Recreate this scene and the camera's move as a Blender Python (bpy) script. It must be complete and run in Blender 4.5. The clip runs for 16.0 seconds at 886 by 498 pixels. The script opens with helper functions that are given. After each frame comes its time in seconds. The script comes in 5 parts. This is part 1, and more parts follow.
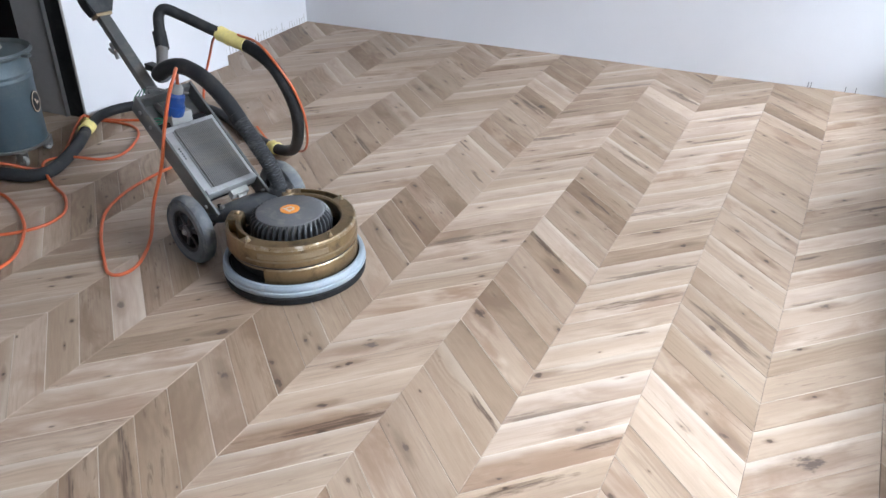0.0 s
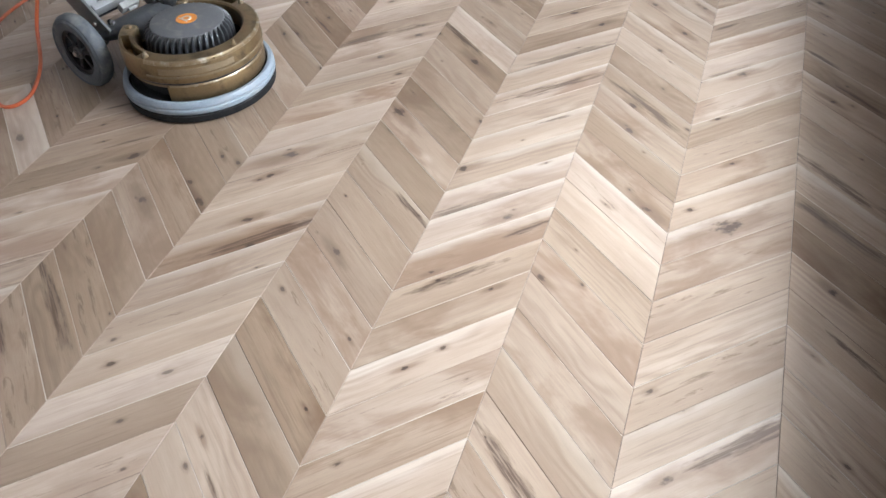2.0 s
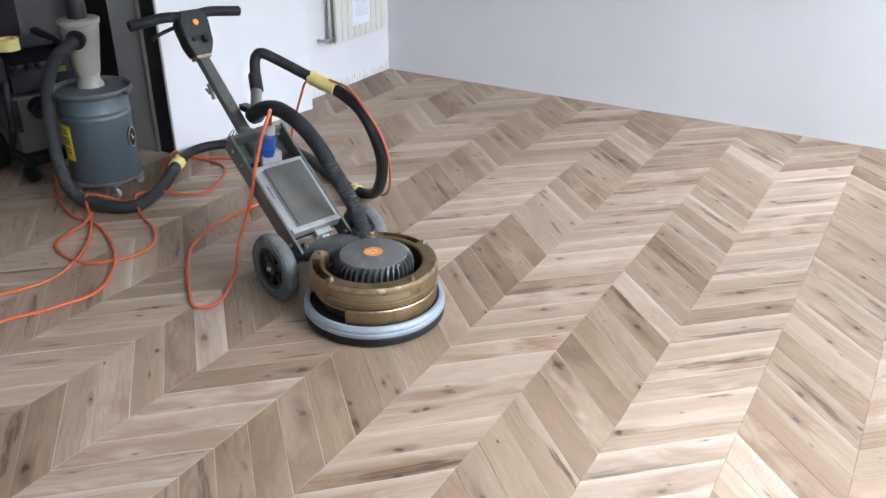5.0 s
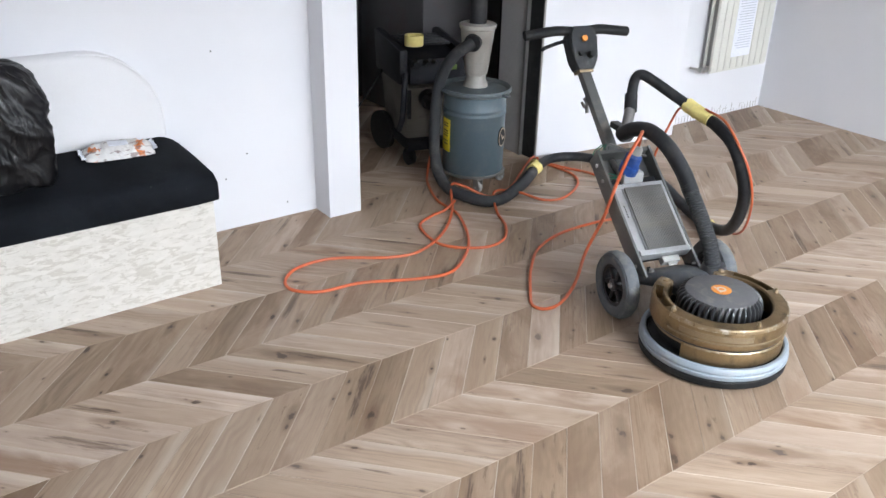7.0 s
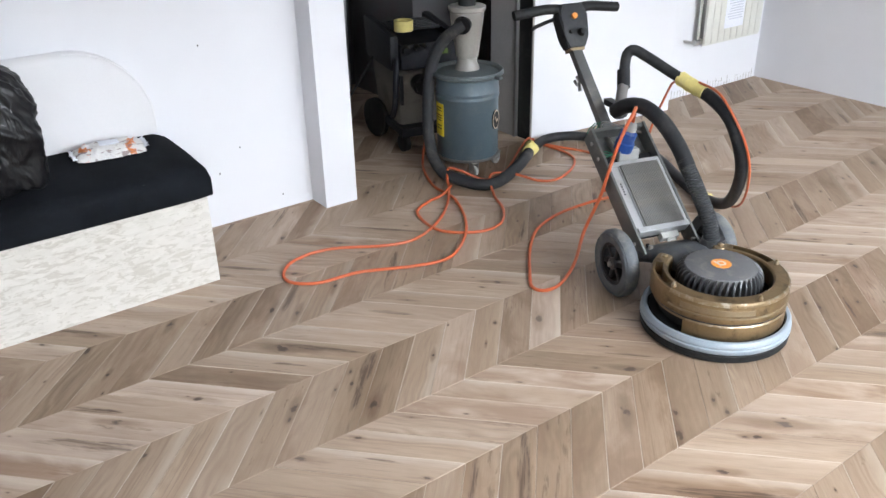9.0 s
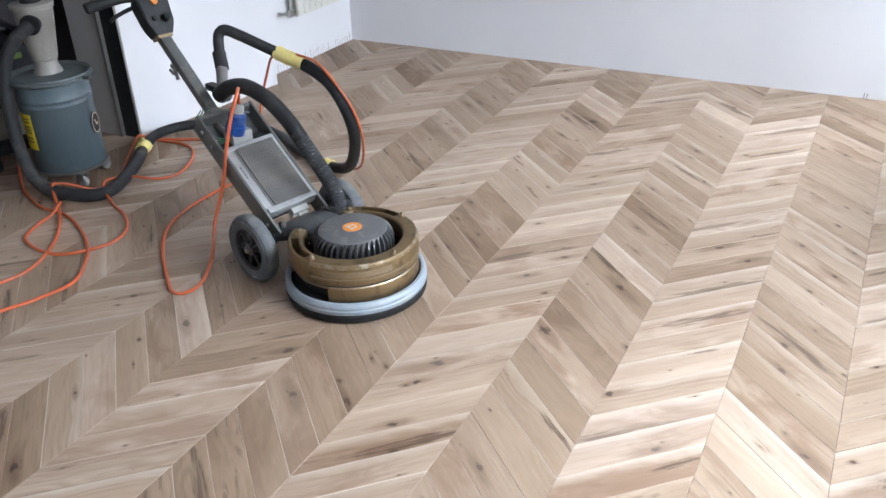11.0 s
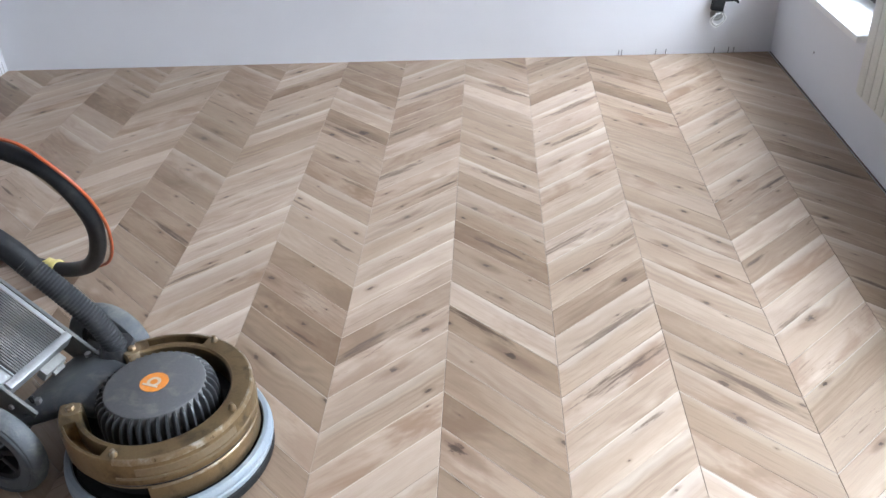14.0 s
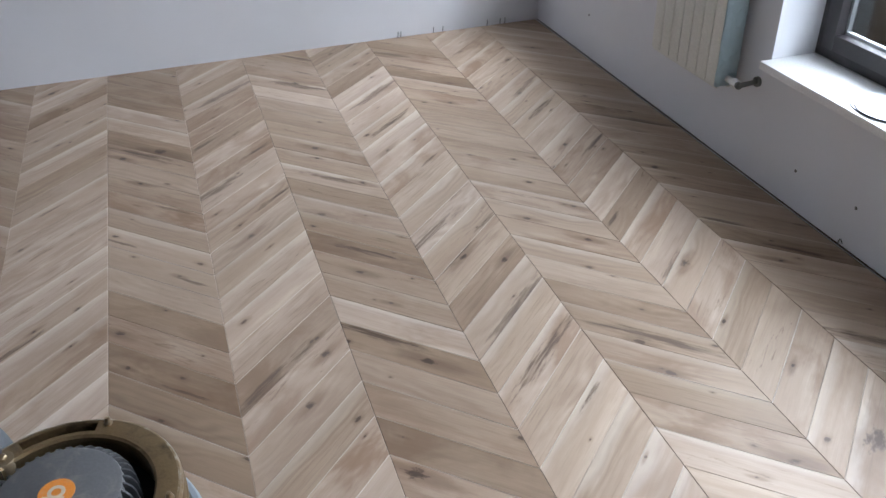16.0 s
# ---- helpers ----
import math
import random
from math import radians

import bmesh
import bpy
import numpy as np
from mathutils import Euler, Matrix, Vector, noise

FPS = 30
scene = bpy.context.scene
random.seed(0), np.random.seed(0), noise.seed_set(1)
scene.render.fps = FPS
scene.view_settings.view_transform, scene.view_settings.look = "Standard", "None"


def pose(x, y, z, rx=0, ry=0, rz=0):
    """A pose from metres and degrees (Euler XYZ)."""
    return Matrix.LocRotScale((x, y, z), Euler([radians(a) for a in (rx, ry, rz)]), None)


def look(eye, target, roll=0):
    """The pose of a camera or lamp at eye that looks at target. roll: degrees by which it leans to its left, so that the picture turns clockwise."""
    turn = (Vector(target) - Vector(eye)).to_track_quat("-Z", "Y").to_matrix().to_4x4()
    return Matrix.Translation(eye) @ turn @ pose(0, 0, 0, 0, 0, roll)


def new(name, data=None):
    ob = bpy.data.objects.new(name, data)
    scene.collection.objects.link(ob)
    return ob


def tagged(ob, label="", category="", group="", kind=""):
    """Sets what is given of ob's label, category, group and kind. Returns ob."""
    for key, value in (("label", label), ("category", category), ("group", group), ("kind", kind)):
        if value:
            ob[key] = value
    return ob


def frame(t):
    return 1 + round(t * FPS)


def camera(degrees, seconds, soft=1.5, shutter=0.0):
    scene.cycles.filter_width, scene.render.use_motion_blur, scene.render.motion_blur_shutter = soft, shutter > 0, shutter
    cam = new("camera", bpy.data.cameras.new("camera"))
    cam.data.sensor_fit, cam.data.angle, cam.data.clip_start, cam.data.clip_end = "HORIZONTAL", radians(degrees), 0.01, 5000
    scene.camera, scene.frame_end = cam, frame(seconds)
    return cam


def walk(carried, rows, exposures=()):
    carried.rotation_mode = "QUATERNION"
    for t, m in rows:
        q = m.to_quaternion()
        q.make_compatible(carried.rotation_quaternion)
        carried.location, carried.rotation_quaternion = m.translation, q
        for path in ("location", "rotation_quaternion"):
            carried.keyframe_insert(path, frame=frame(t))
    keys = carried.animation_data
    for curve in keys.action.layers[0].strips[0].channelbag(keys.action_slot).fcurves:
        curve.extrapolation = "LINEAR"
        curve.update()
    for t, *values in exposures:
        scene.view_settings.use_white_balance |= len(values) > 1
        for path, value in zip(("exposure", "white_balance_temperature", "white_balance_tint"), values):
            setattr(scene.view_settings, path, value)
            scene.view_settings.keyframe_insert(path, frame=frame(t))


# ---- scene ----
cam = camera(55.4, 16.0)
PATH = [
    (0, (0.92, -2.647, 1.534), (0.161, -1.091, 0.533), -0.4),
    (0.5, (0.933, -2.64, 1.532), (0.263, -1.061, 0.504), -1.2),
    (1, (0.947, -2.625, 1.528), (0.399, -1.029, 0.454), -1.9),
    (1.5, (0.937, -2.614, 1.514), (0.419, -1.135, 0.272), -2.4),
    (2, (0.936, -2.621, 1.489), (0.421, -1.256, 0.121), -2.6),
    (2.5, (0.931, -2.642, 1.494), (0.406, -1.254, 0.153), -1.7),
    (3, (0.931, -2.658, 1.507), (0.353, -1.173, 0.298), -0.9),
    (3.5, (0.915, -2.663, 1.524), (0.245, -1.125, 0.435), -0.3),
    (3.7, (0.904, -2.67, 1.532), (0.187, -1.126, 0.482), -0.1),
    (5.8, (0.832, -2.7, 1.54), (-0.22, -1.238, 0.67), 1.0),
    (6, (0.824, -2.712, 1.543), (-0.284, -1.296, 0.667), 1.3),
    (6.5, (0.801, -2.758, 1.544), (-0.503, -1.522, 0.665), 1.5),
    (7, (0.79, -2.797, 1.546), (-0.663, -1.734, 0.675), 1.4),
    (7.5, (0.782, -2.815, 1.545), (-0.738, -1.85, 0.675), 1.2),
    (8, (0.784, -2.805, 1.546), (-0.748, -1.86, 0.674), 0.6),
    (8.5, (0.787, -2.796, 1.545), (-0.721, -1.821, 0.665), 0.0),
    (9, (0.791, -2.769, 1.539), (-0.655, -1.722, 0.637), -1.2),
    (9.5, (0.802, -2.727, 1.536), (-0.501, -1.528, 0.607), -1.8),
    (10, (0.815, -2.718, 1.537), (-0.316, -1.356, 0.606), -1.6),
    (10.2, (0.823, -2.706, 1.539), (-0.252, -1.299, 0.61), -1.7),
    (12.3, (0.674, -2.621, 1.502), (0.139, -0.996, 0.466), -2.3),
    (12.5, (0.617, -2.523, 1.487), (0.082, -0.907, 0.436), -3.0),
    (13, (0.485, -2.313, 1.521), (-0.083, -0.705, 0.476), -4.4),
    (13.5, (0.324, -2.184, 1.505), (-0.092, -0.52, 0.475), -4.2),
    (14, (0.139, -2.047, 1.504), (0.016, -0.361, 0.434), -2.9),
    (14.5, (0.087, -1.924, 1.476), (0.089, -0.282, 0.334), -0.3),
    (15, (0.036, -1.826, 1.479), (0.061, -0.191, 0.327), -1.1),
    (15.5, (-0.153, -1.774, 1.477), (0.092, -0.134, 0.359), -2.7),
    (16, (-0.282, -1.826, 1.45), (0.225, -0.239, 0.343), -1.4),
]
EXPOSURE = [(0, -0.62, 6350, 10), (0.5, -0.66, 6350, 10), (1.0, -0.9, 6400, 10), (1.5, -0.99, 6500, 10), (2.0, -0.72, 6500, 10), (2.5, -0.66, 6500, 10), (3.0, -0.6, 6500, 10), (3.5, -0.58, 6500, 10), (6.0, -0.47, 6550, 10), (8.0, -0.29, 6900, 11), (9.5, -0.36, 6700, 10), (12.5, -0.63, 6330, 10), (14.0, -0.61, 6330, 10), (14.5, -0.73, 6330, 10), (15.0, -0.65, 6330, 10), (15.5, -0.83, 6330, 10), (16, -1.25, 6330, 10)]
walk(cam, [(t, look(eye, target, roll)) for t, eye, target, roll in PATH], EXPOSURE)

# ---- light ----
world = bpy.data.worlds.new("sky")
scene.world = world
world.use_nodes = True
wn = world.node_tree
sky = wn.nodes.new("ShaderNodeTexSky")
sky.sky_type, sky.sun_disc = "NISHITA", False
sky.sun_elevation, sky.sun_rotation = radians(38), radians(100)
wn.links.new(sky.outputs[0], wn.nodes["Background"].inputs[0])
wn.nodes["Background"].inputs[1].default_value = 0.12


def sky_light(name, eye, target, width, height, power):
    """Overcast daylight from the stretch of sky before a window of the east wall; the back one is an added fill."""
    lamp = bpy.data.lights.new(name, "AREA")
    lamp.shape, lamp.size, lamp.size_y = "RECTANGLE", width, height
    lamp.energy, lamp.color = power, (0.80, 0.885, 1.0)
    ob = new(name, lamp)
    ob.matrix_world = look(eye, target)
    return ob


sky_light("daylight_near", (3.3, -0.75, 2.4), (0.75, -0.55, 0.15), 2.7, 1.6, 455)
sky_light("daylight_north", (3.3, 1.75, 2.4), (0.75, 1.35, 0.15), 1.9, 1.6, 545)
# added fill through an assumed window out of view, brightens the west side
sky_light("added_back_fill", (3.3, -4.2, 2.4), (0.75, -4.2, 0.15), 2.4, 1.75, 130)

# ---- materials ----


def material(name):
    m = bpy.data.materials.new(name)
    m.use_nodes = True
    t = m.node_tree
    return m, t, t.nodes["Principled BSDF"]


def node(t, kind, inputs=None, **props):
    n = t.nodes.new(kind)
    for key, value in props.items():
        setattr(n, key, value)
    for key, value in (inputs or {}).items():
        if hasattr(value, "links"):
            t.links.new(value, n.inputs[key])
        else:
            n.inputs[key].default_value = value
    return n


def maths(t, op, a, b=0.0, c=0.0, clamp=False):
    return node(t, "ShaderNodeMath", {0: a, 1: b, 2: c}, operation=op, use_clamp=clamp).outputs[0]


def vmath(t, op, a, b=(0, 0, 0)):
    return node(t, "ShaderNodeVectorMath", {0: a, 1: b}, operation=op).outputs["Value" if op in ("LENGTH", "DISTANCE", "DOT_PRODUCT") else "Vector"]


def blend(t, factor, a, b, mode="MIX"):
    n = node(t, "ShaderNodeMix", data_type="RGBA", blend_type=mode)
    for i, v in ((0, factor), (6, a), (7, b)):
        if hasattr(v, "links"):
            t.links.new(v, n.inputs[i])
        else:
            n.inputs[i].default_value = (*v, 1) if isinstance(v, tuple) and len(v) == 3 else v
    return n.outputs[2]


def ramp(t, value, a, b):
    return node(t, "ShaderNodeMapRange", {0: value, 1: a, 2: b, 3: 0.0, 4: 1.0}, interpolation_type="SMOOTHSTEP").outputs[0]


def noise_of(t, vector, scale, detail=3.0, rough=0.55, distort=0.0):
    return node(t, "ShaderNodeTexNoise", {"Vector": vector, "Scale": scale, "Detail": detail, "Roughness": rough, "Distortion": distort}).outputs[0]


def bumped(t, bsdf, height, strength, distance):
    b = node(t, "ShaderNodeBump", {"Height": height, "Strength": strength, "Distance": distance})
    t.links.new(b.outputs[0], bsdf.inputs["Normal"])


def worn(name, colour, rough=0.5, metal=0.0, dirt=(0.3, 0.27, 0.23), amount=0.35, scale=9.0, relief=0.2, fine=160.0):
    """A used surface: base colour, dusty stains at a large scale, grain and relief at a fine one."""
    m, t, bsdf = material(name)
    co = node(t, "ShaderNodeTexCoord").outputs["Object"]
    big = noise_of(t, co, scale, 5.0, 0.62, 0.4)
    small = noise_of(t, co, fine, 3.0)
    mask = maths(t, "MULTIPLY", ramp(t, big, 0.48, 0.72), amount)
    col = blend(t, mask, colour, dirt)
    shade = maths(t, "MULTIPLY_ADD", small, 0.3, 0.85)
    col = blend(t, 1.0, col, node(t, "ShaderNodeCombineColor", {0: shade, 1: shade, 2: shade}).outputs[0], "MULTIPLY")
    t.links.new(col, bsdf.inputs["Base Color"])
    r = maths(t, "MULTIPLY_ADD", big, 0.3, rough - 0.13, clamp=True)
    t.links.new(r, bsdf.inputs["Roughness"])
    bsdf.inputs["Metallic"].default_value = metal
    bumped(t, bsdf, small, relief, 0.002)
    return m


def plaster(name, colour):
    m, t, bsdf = material(name)
    co = node(t, "ShaderNodeTexCoord").outputs["Object"]
    broad = noise_of(t, co, 1.3, 4.0)
    roller = noise_of(t, co, 90.0, 3.0, 0.6)
    scuff = node(t, "ShaderNodeMapping", {"Vector": co, "Scale": (6.0, 6.0, 2.0)}).outputs[0]
    marks = ramp(t, noise_of(t, scuff, 3.5, 6.0, 0.7, 0.8), 0.70, 0.80)
    col = blend(t, ramp(t, broad, 0.3, 0.75), colour, tuple(c * 0.95 for c in colour))
    col = blend(t, maths(t, "MULTIPLY", marks, 0.16), col, (0.42, 0.41, 0.40))
    t.links.new(col, bsdf.inputs["Base Color"])
    bsdf.inputs["Roughness"].default_value = 0.75
    bumped(t, bsdf, roller, 0.16, 0.003)
    return m


def oak():
    """Sanded, unfinished knotty oak; grain runs along each board by the vertex data 'grain' (along, across, seed)."""
    m, t, bsdf = material("sanded_oak")
    g = node(t, "ShaderNodeAttribute", attribute_name="grain").outputs["Vector"]
    k1 = node(t, "ShaderNodeAttribute", attribute_name="knot").outputs["Vector"]
    k2 = node(t, "ShaderNodeAttribute", attribute_name="streak").outputs["Vector"]
    tone = node(t, "ShaderNodeAttribute", attribute_name="tone").outputs["Fac"]
    lip = node(t, "ShaderNodeAttribute", attribute_name="lip").outputs["Fac"]
    s = node(t, "ShaderNodeSeparateXYZ", {0: g})
    u, v, seed = s.outputs[0], s.outputs[1], s.outputs[2]
    a = node(t, "ShaderNodeSeparateXYZ", {0: k1})
    b = node(t, "ShaderNodeSeparateXYZ", {0: k2})
    z = maths(t, "MULTIPLY", seed, 37.0)

    def coords(fu, fv):
        return node(t, "ShaderNodeCombineXYZ", {0: maths(t, "MULTIPLY", u, fu), 1: maths(t, "MULTIPLY", v, fv), 2: z}).outputs[0]

    wobble = noise_of(t, coords(9.0, 26.0), 1.0, 3.0)
    # the knot: an oval core, a dark halo drawn out along the grain, and grain that swerves round it
    du, dv = maths(t, "SUBTRACT", u, a.outputs[0]), maths(t, "SUBTRACT", v, a.outputs[1])
    dk = maths(t, "SQRT", maths(t, "ADD", maths(t, "POWER", maths(t, "MULTIPLY", du, 0.62), 2.0), maths(t, "POWER", dv, 2.0)))
    dk = maths(t, "DIVIDE", dk, a.outputs[2])
    ragged = maths(t, "ADD", dk, maths(t, "MULTIPLY", maths(t, "SUBTRACT", noise_of(t, coords(30.0, 62.0), 1.0, 5.0, 0.62), 0.5), 2.3))
    core = maths(t, "SUBTRACT", 1.0, ramp(t, ragged, 0.22, 0.78))
    dh = maths(t, "SQRT", maths(t, "ADD", maths(t, "POWER", maths(t, "MULTIPLY", du, 0.22), 2.0), maths(t, "POWER", dv, 2.0)))
    dh = maths(t, "ADD", maths(t, "DIVIDE", dh, a.outputs[2]), maths(t, "MULTIPLY", maths(t, "SUBTRACT", wobble, 0.5), 2.0))
    halo = maths(t, "SUBTRACT", 1.0, ramp(t, dh, 0.3, 1.5))
    swerve = maths(t, "MULTIPLY", maths(t, "DIVIDE", a.outputs[2], maths(t, "ADD", dk, 0.8)), 0.8)
    # the streak: a long, ragged, mineral stain
    su, sv = maths(t, "SUBTRACT", u, b.outputs[0]), maths(t, "SUBTRACT", v, b.outputs[1])
    ds = maths(t, "SQRT", maths(t, "ADD", maths(t, "POWER", maths(t, "MULTIPLY", su, 0.10), 2.0), maths(t, "POWER", sv, 2.0)))
    ds = maths(t, "ADD", maths(t, "DIVIDE", ds, b.outputs[2]), maths(t, "MULTIPLY", maths(t, "SUBTRACT", noise_of(t, coords(11.0, 70.0), 1.0, 4.0, 0.62), 0.5), 3.2))
    stain = maths(t, "SUBTRACT", 1.0, ramp(t, ds, 0.45, 1.35))
    stain = maths(t, "MULTIPLY", stain, maths(t, "MULTIPLY_ADD", ramp(t, noise_of(t, coords(7.0, 150.0), 1.0, 3.0, 0.6), 0.38, 0.56), 0.58, 0.42))
    # growth rings: cathedral arches from a slow, bent wave
    bent = maths(t, "ADD", maths(t, "ADD", v, swerve), maths(t, "MULTIPLY", noise_of(t, coords(2.6, 7.0), 1.0, 2.0), 0.16))
    rings = maths(t, "MULTIPLY_ADD", maths(t, "SINE", maths(t, "MULTIPLY", bent, 260.0)), 0.5, 0.5)
    rings = maths(t, "MULTIPLY", rings, ramp(t, noise_of(t, coords(2.0, 12.0), 1.0, 2.0), 0.35, 0.65))
    fibre = noise_of(t, coords(14.0, 420.0), 1.0, 4.0, 0.6)
    band = noise_of(t, coords(2.4, 17.0), 1.0, 3.0, 0.5, 0.3)
    cloud = noise_of(t, coords(5.0, 11.0), 1.0, 3.0)
    pores = ramp(t, noise_of(t, coords(55.0, 900.0), 1.0, 2.0), 0.60, 0.72)
    # many small dark eyes and cracks
    cell = node(t, "ShaderNodeTexVoronoi", {"Vector": coords(5.5, 13.0), "Scale": 1.0, "Randomness": 1.0})
    off = maths(t, "ADD", cell.outputs["Distance"], maths(t, "MULTIPLY", maths(t, "SUBTRACT", noise_of(t, coords(60.0, 150.0), 1.0, 4.0, 0.7), 0.5), 0.14))
    pick = maths(t, "GREATER_THAN", node(t, "ShaderNodeSeparateXYZ", {0: cell.outputs["Color"]}).outputs[0], 0.93)
    eye = maths(t, "MULTIPLY", maths(t, "SUBTRACT", 1.0, ramp(t, off, 0.045, 0.085)), pick)
    eye_ring = maths(t, "MULTIPLY", maths(t, "SUBTRACT", 1.0, ramp(t, off, 0.05, 0.22)), pick)
    # a second, small knot of the board
    k3 = node(t, "ShaderNodeAttribute", attribute_name="speck").outputs["Vector"]
    e = node(t, "ShaderNodeSeparateXYZ", {0: k3})
    eu, ev = maths(t, "SUBTRACT", u, e.outputs[0]), maths(t, "SUBTRACT", v, e.outputs[1])
    de = maths(t, "SQRT", maths(t, "ADD", maths(t, "POWER", maths(t, "MULTIPLY", eu, 0.5), 2.0), maths(t, "POWER", ev, 2.0)))
    de = maths(t, "ADD", maths(t, "DIVIDE", de, e.outputs[2]), maths(t, "MULTIPLY", maths(t, "SUBTRACT", noise_of(t, coords(34.0, 70.0), 1.0, 5.0, 0.62), 0.5), 2.2))
    speck = maths(t, "SUBTRACT", 1.0, ramp(t, de, 0.28, 0.80))
    speck_ring = maths(t, "SUBTRACT", 1.0, ramp(t, de, 0.5, 1.9))
    sap = ramp(t, maths(t, "ADD", maths(t, "MULTIPLY", v, 10.0), maths(t, "MULTIPLY", maths(t, "SUBTRACT", noise_of(t, coords(3.0, 8.0), 1.0, 3.0), 0.5), 0.9)), 0.10, 0.52)
    sap = maths(t, "MULTIPLY", sap, maths(t, "GREATER_THAN", maths(t, "FRACT", maths(t, "MULTIPLY", seed, 5.17)), 0.60))
    # heartwood deepens across a board, from one edge to the other
    slope = maths(t, "MULTIPLY", maths(t, "SUBTRACT", maths(t, "FRACT", maths(t, "MULTIPLY", seed, 11.3)), 0.5), 2.0)
    heart = ramp(t, maths(t, "ADD", maths(t, "MULTIPLY", maths(t, "MULTIPLY", v, slope), 9.0), maths(t, "MULTIPLY", maths(t, "SUBTRACT", noise_of(t, coords(2.2, 9.0), 1.0, 3.0), 0.5), 0.9)), -0.30, 0.45)
    dirty = maths(t, "GREATER_THAN", maths(t, "FRACT", maths(t, "MULTIPLY", seed, 3.77)), 0.70)
    flame = ramp(t, noise_of(t, coords(3.2, 30.0), 1.5, 6.0, 0.72, 1.0), 0.575, 0.655)
    lines = ramp(t, noise_of(t, coords(5.0, 150.0), 1.0, 3.0, 0.6), 0.50, 0.66)

    col = blend(t, ramp(t, band, 0.28, 0.70), (0.405, 0.288, 0.203), (0.515, 0.388, 0.287))
    col = blend(t, maths(t, "MULTIPLY", heart, 0.46), col, (0.27, 0.175, 0.116))
    figure = maths(t, "MULTIPLY_ADD", maths(t, "GREATER_THAN", maths(t, "FRACT", maths(t, "MULTIPLY", seed, 13.7)), 0.62), 0.30, 0.24)
    col = blend(t, maths(t, "MULTIPLY", rings, figure), col, (0.25, 0.160, 0.105))
    col = blend(t, maths(t, "MULTIPLY", ramp(t, cloud, 0.46, 0.74), 0.30), col, (0.235, 0.150, 0.098))
    col = blend(t, maths(t, "MULTIPLY", ramp(t, fibre, 0.40, 0.75), 0.20), col, (0.18, 0.128, 0.090))
    col = blend(t, maths(t, "MULTIPLY", flame, maths(t, "MULTIPLY", dirty, 0.66)), col, (0.135, 0.078, 0.043))
    col = blend(t, maths(t, "MULTIPLY", lines, maths(t, "MULTIPLY_ADD", ramp(t, seed, 0.25, 0.9), 0.26, 0.06)), col, (0.17, 0.105, 0.064))
    # rusty, cloudy heartwood on some boards, greyish on others
    rust = ramp(t, noise_of(t, coords(3.4, 9.0), 1.0, 4.0, 0.6, 0.6), 0.38, 0.64)
    rusty = maths(t, "FRACT", maths(t, "MULTIPLY", seed, 17.9))
    col = blend(t, maths(t, "MULTIPLY", rust, maths(t, "MULTIPLY", ramp(t, rusty, 0.35, 0.95), 0.85)), col, (0.225, 0.130, 0.074))
    col = blend(t, maths(t, "MULTIPLY", sap, 0.52), col, (0.62, 0.515, 0.42))
    col = blend(t, maths(t, "MULTIPLY", halo, 0.60), col, (0.150, 0.080, 0.043))
    col = blend(t, maths(t, "MULTIPLY", stain, 0.92), col, (0.078, 0.041, 0.022))
    col = blend(t, maths(t, "MULTIPLY", eye_ring, 0.38), col, (0.16, 0.095, 0.056))
    col = blend(t, maths(t, "MULTIPLY", speck_ring, 0.45), col, (0.15, 0.088, 0.052))
    col = blend(t, maths(t, "MULTIPLY", maths(t, "MAXIMUM", eye, speck), 0.90), col, (0.062, 0.035, 0.021))
    col = blend(t, maths(t, "MULTIPLY", core, 0.95), col, (0.052, 0.029, 0.018))
    col = blend(t, maths(t, "MULTIPLY", pores, 0.10), col, (0.12, 0.085, 0.06))
    # boards differ: paler and greyer, or redder; tone also carries the columns' painted sheen
    hue = maths(t, "FRACT", maths(t, "MULTIPLY", seed, 7.31))
    col = blend(t, maths(t, "MULTIPLY", hue, 0.28), col, (0.36, 0.275, 0.215))
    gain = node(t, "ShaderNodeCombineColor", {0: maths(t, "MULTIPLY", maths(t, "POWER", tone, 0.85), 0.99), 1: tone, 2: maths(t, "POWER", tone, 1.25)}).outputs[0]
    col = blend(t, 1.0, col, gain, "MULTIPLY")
    # sanding dust or a dark gap in the joint
    col = blend(t, maths(t, "MULTIPLY", maths(t, "MAXIMUM", lip, 0.0), 0.62), col, (0.64, 0.55, 0.46))
    col = blend(t, maths(t, "MULTIPLY", maths(t, "MAXIMUM", maths(t, "MULTIPLY", lip, -1.0), 0.0), 0.9), col, (0.07, 0.05, 0.035))
    col = node(t, "ShaderNodeHueSaturation", {"Saturation": 0.95, "Value": 0.90, "Color": col}).outputs[0]
    t.links.new(col, bsdf.inputs["Base Color"])
    r = maths(t, "MULTIPLY_ADD", fibre, 0.22, 0.38)
    t.links.new(r, bsdf.inputs["Roughness"])
    bsdf.inputs["Specular IOR Level"].default_value = 0.26
    h = maths(t, "ADD", maths(t, "MULTIPLY", fibre, 0.6), maths(t, "ADD", maths(t, "MULTIPLY", band, 0.8), maths(t, "MULTIPLY", core, -0.8)))
    bumped(t, bsdf, h, 0.22, 0.0015)
    return m


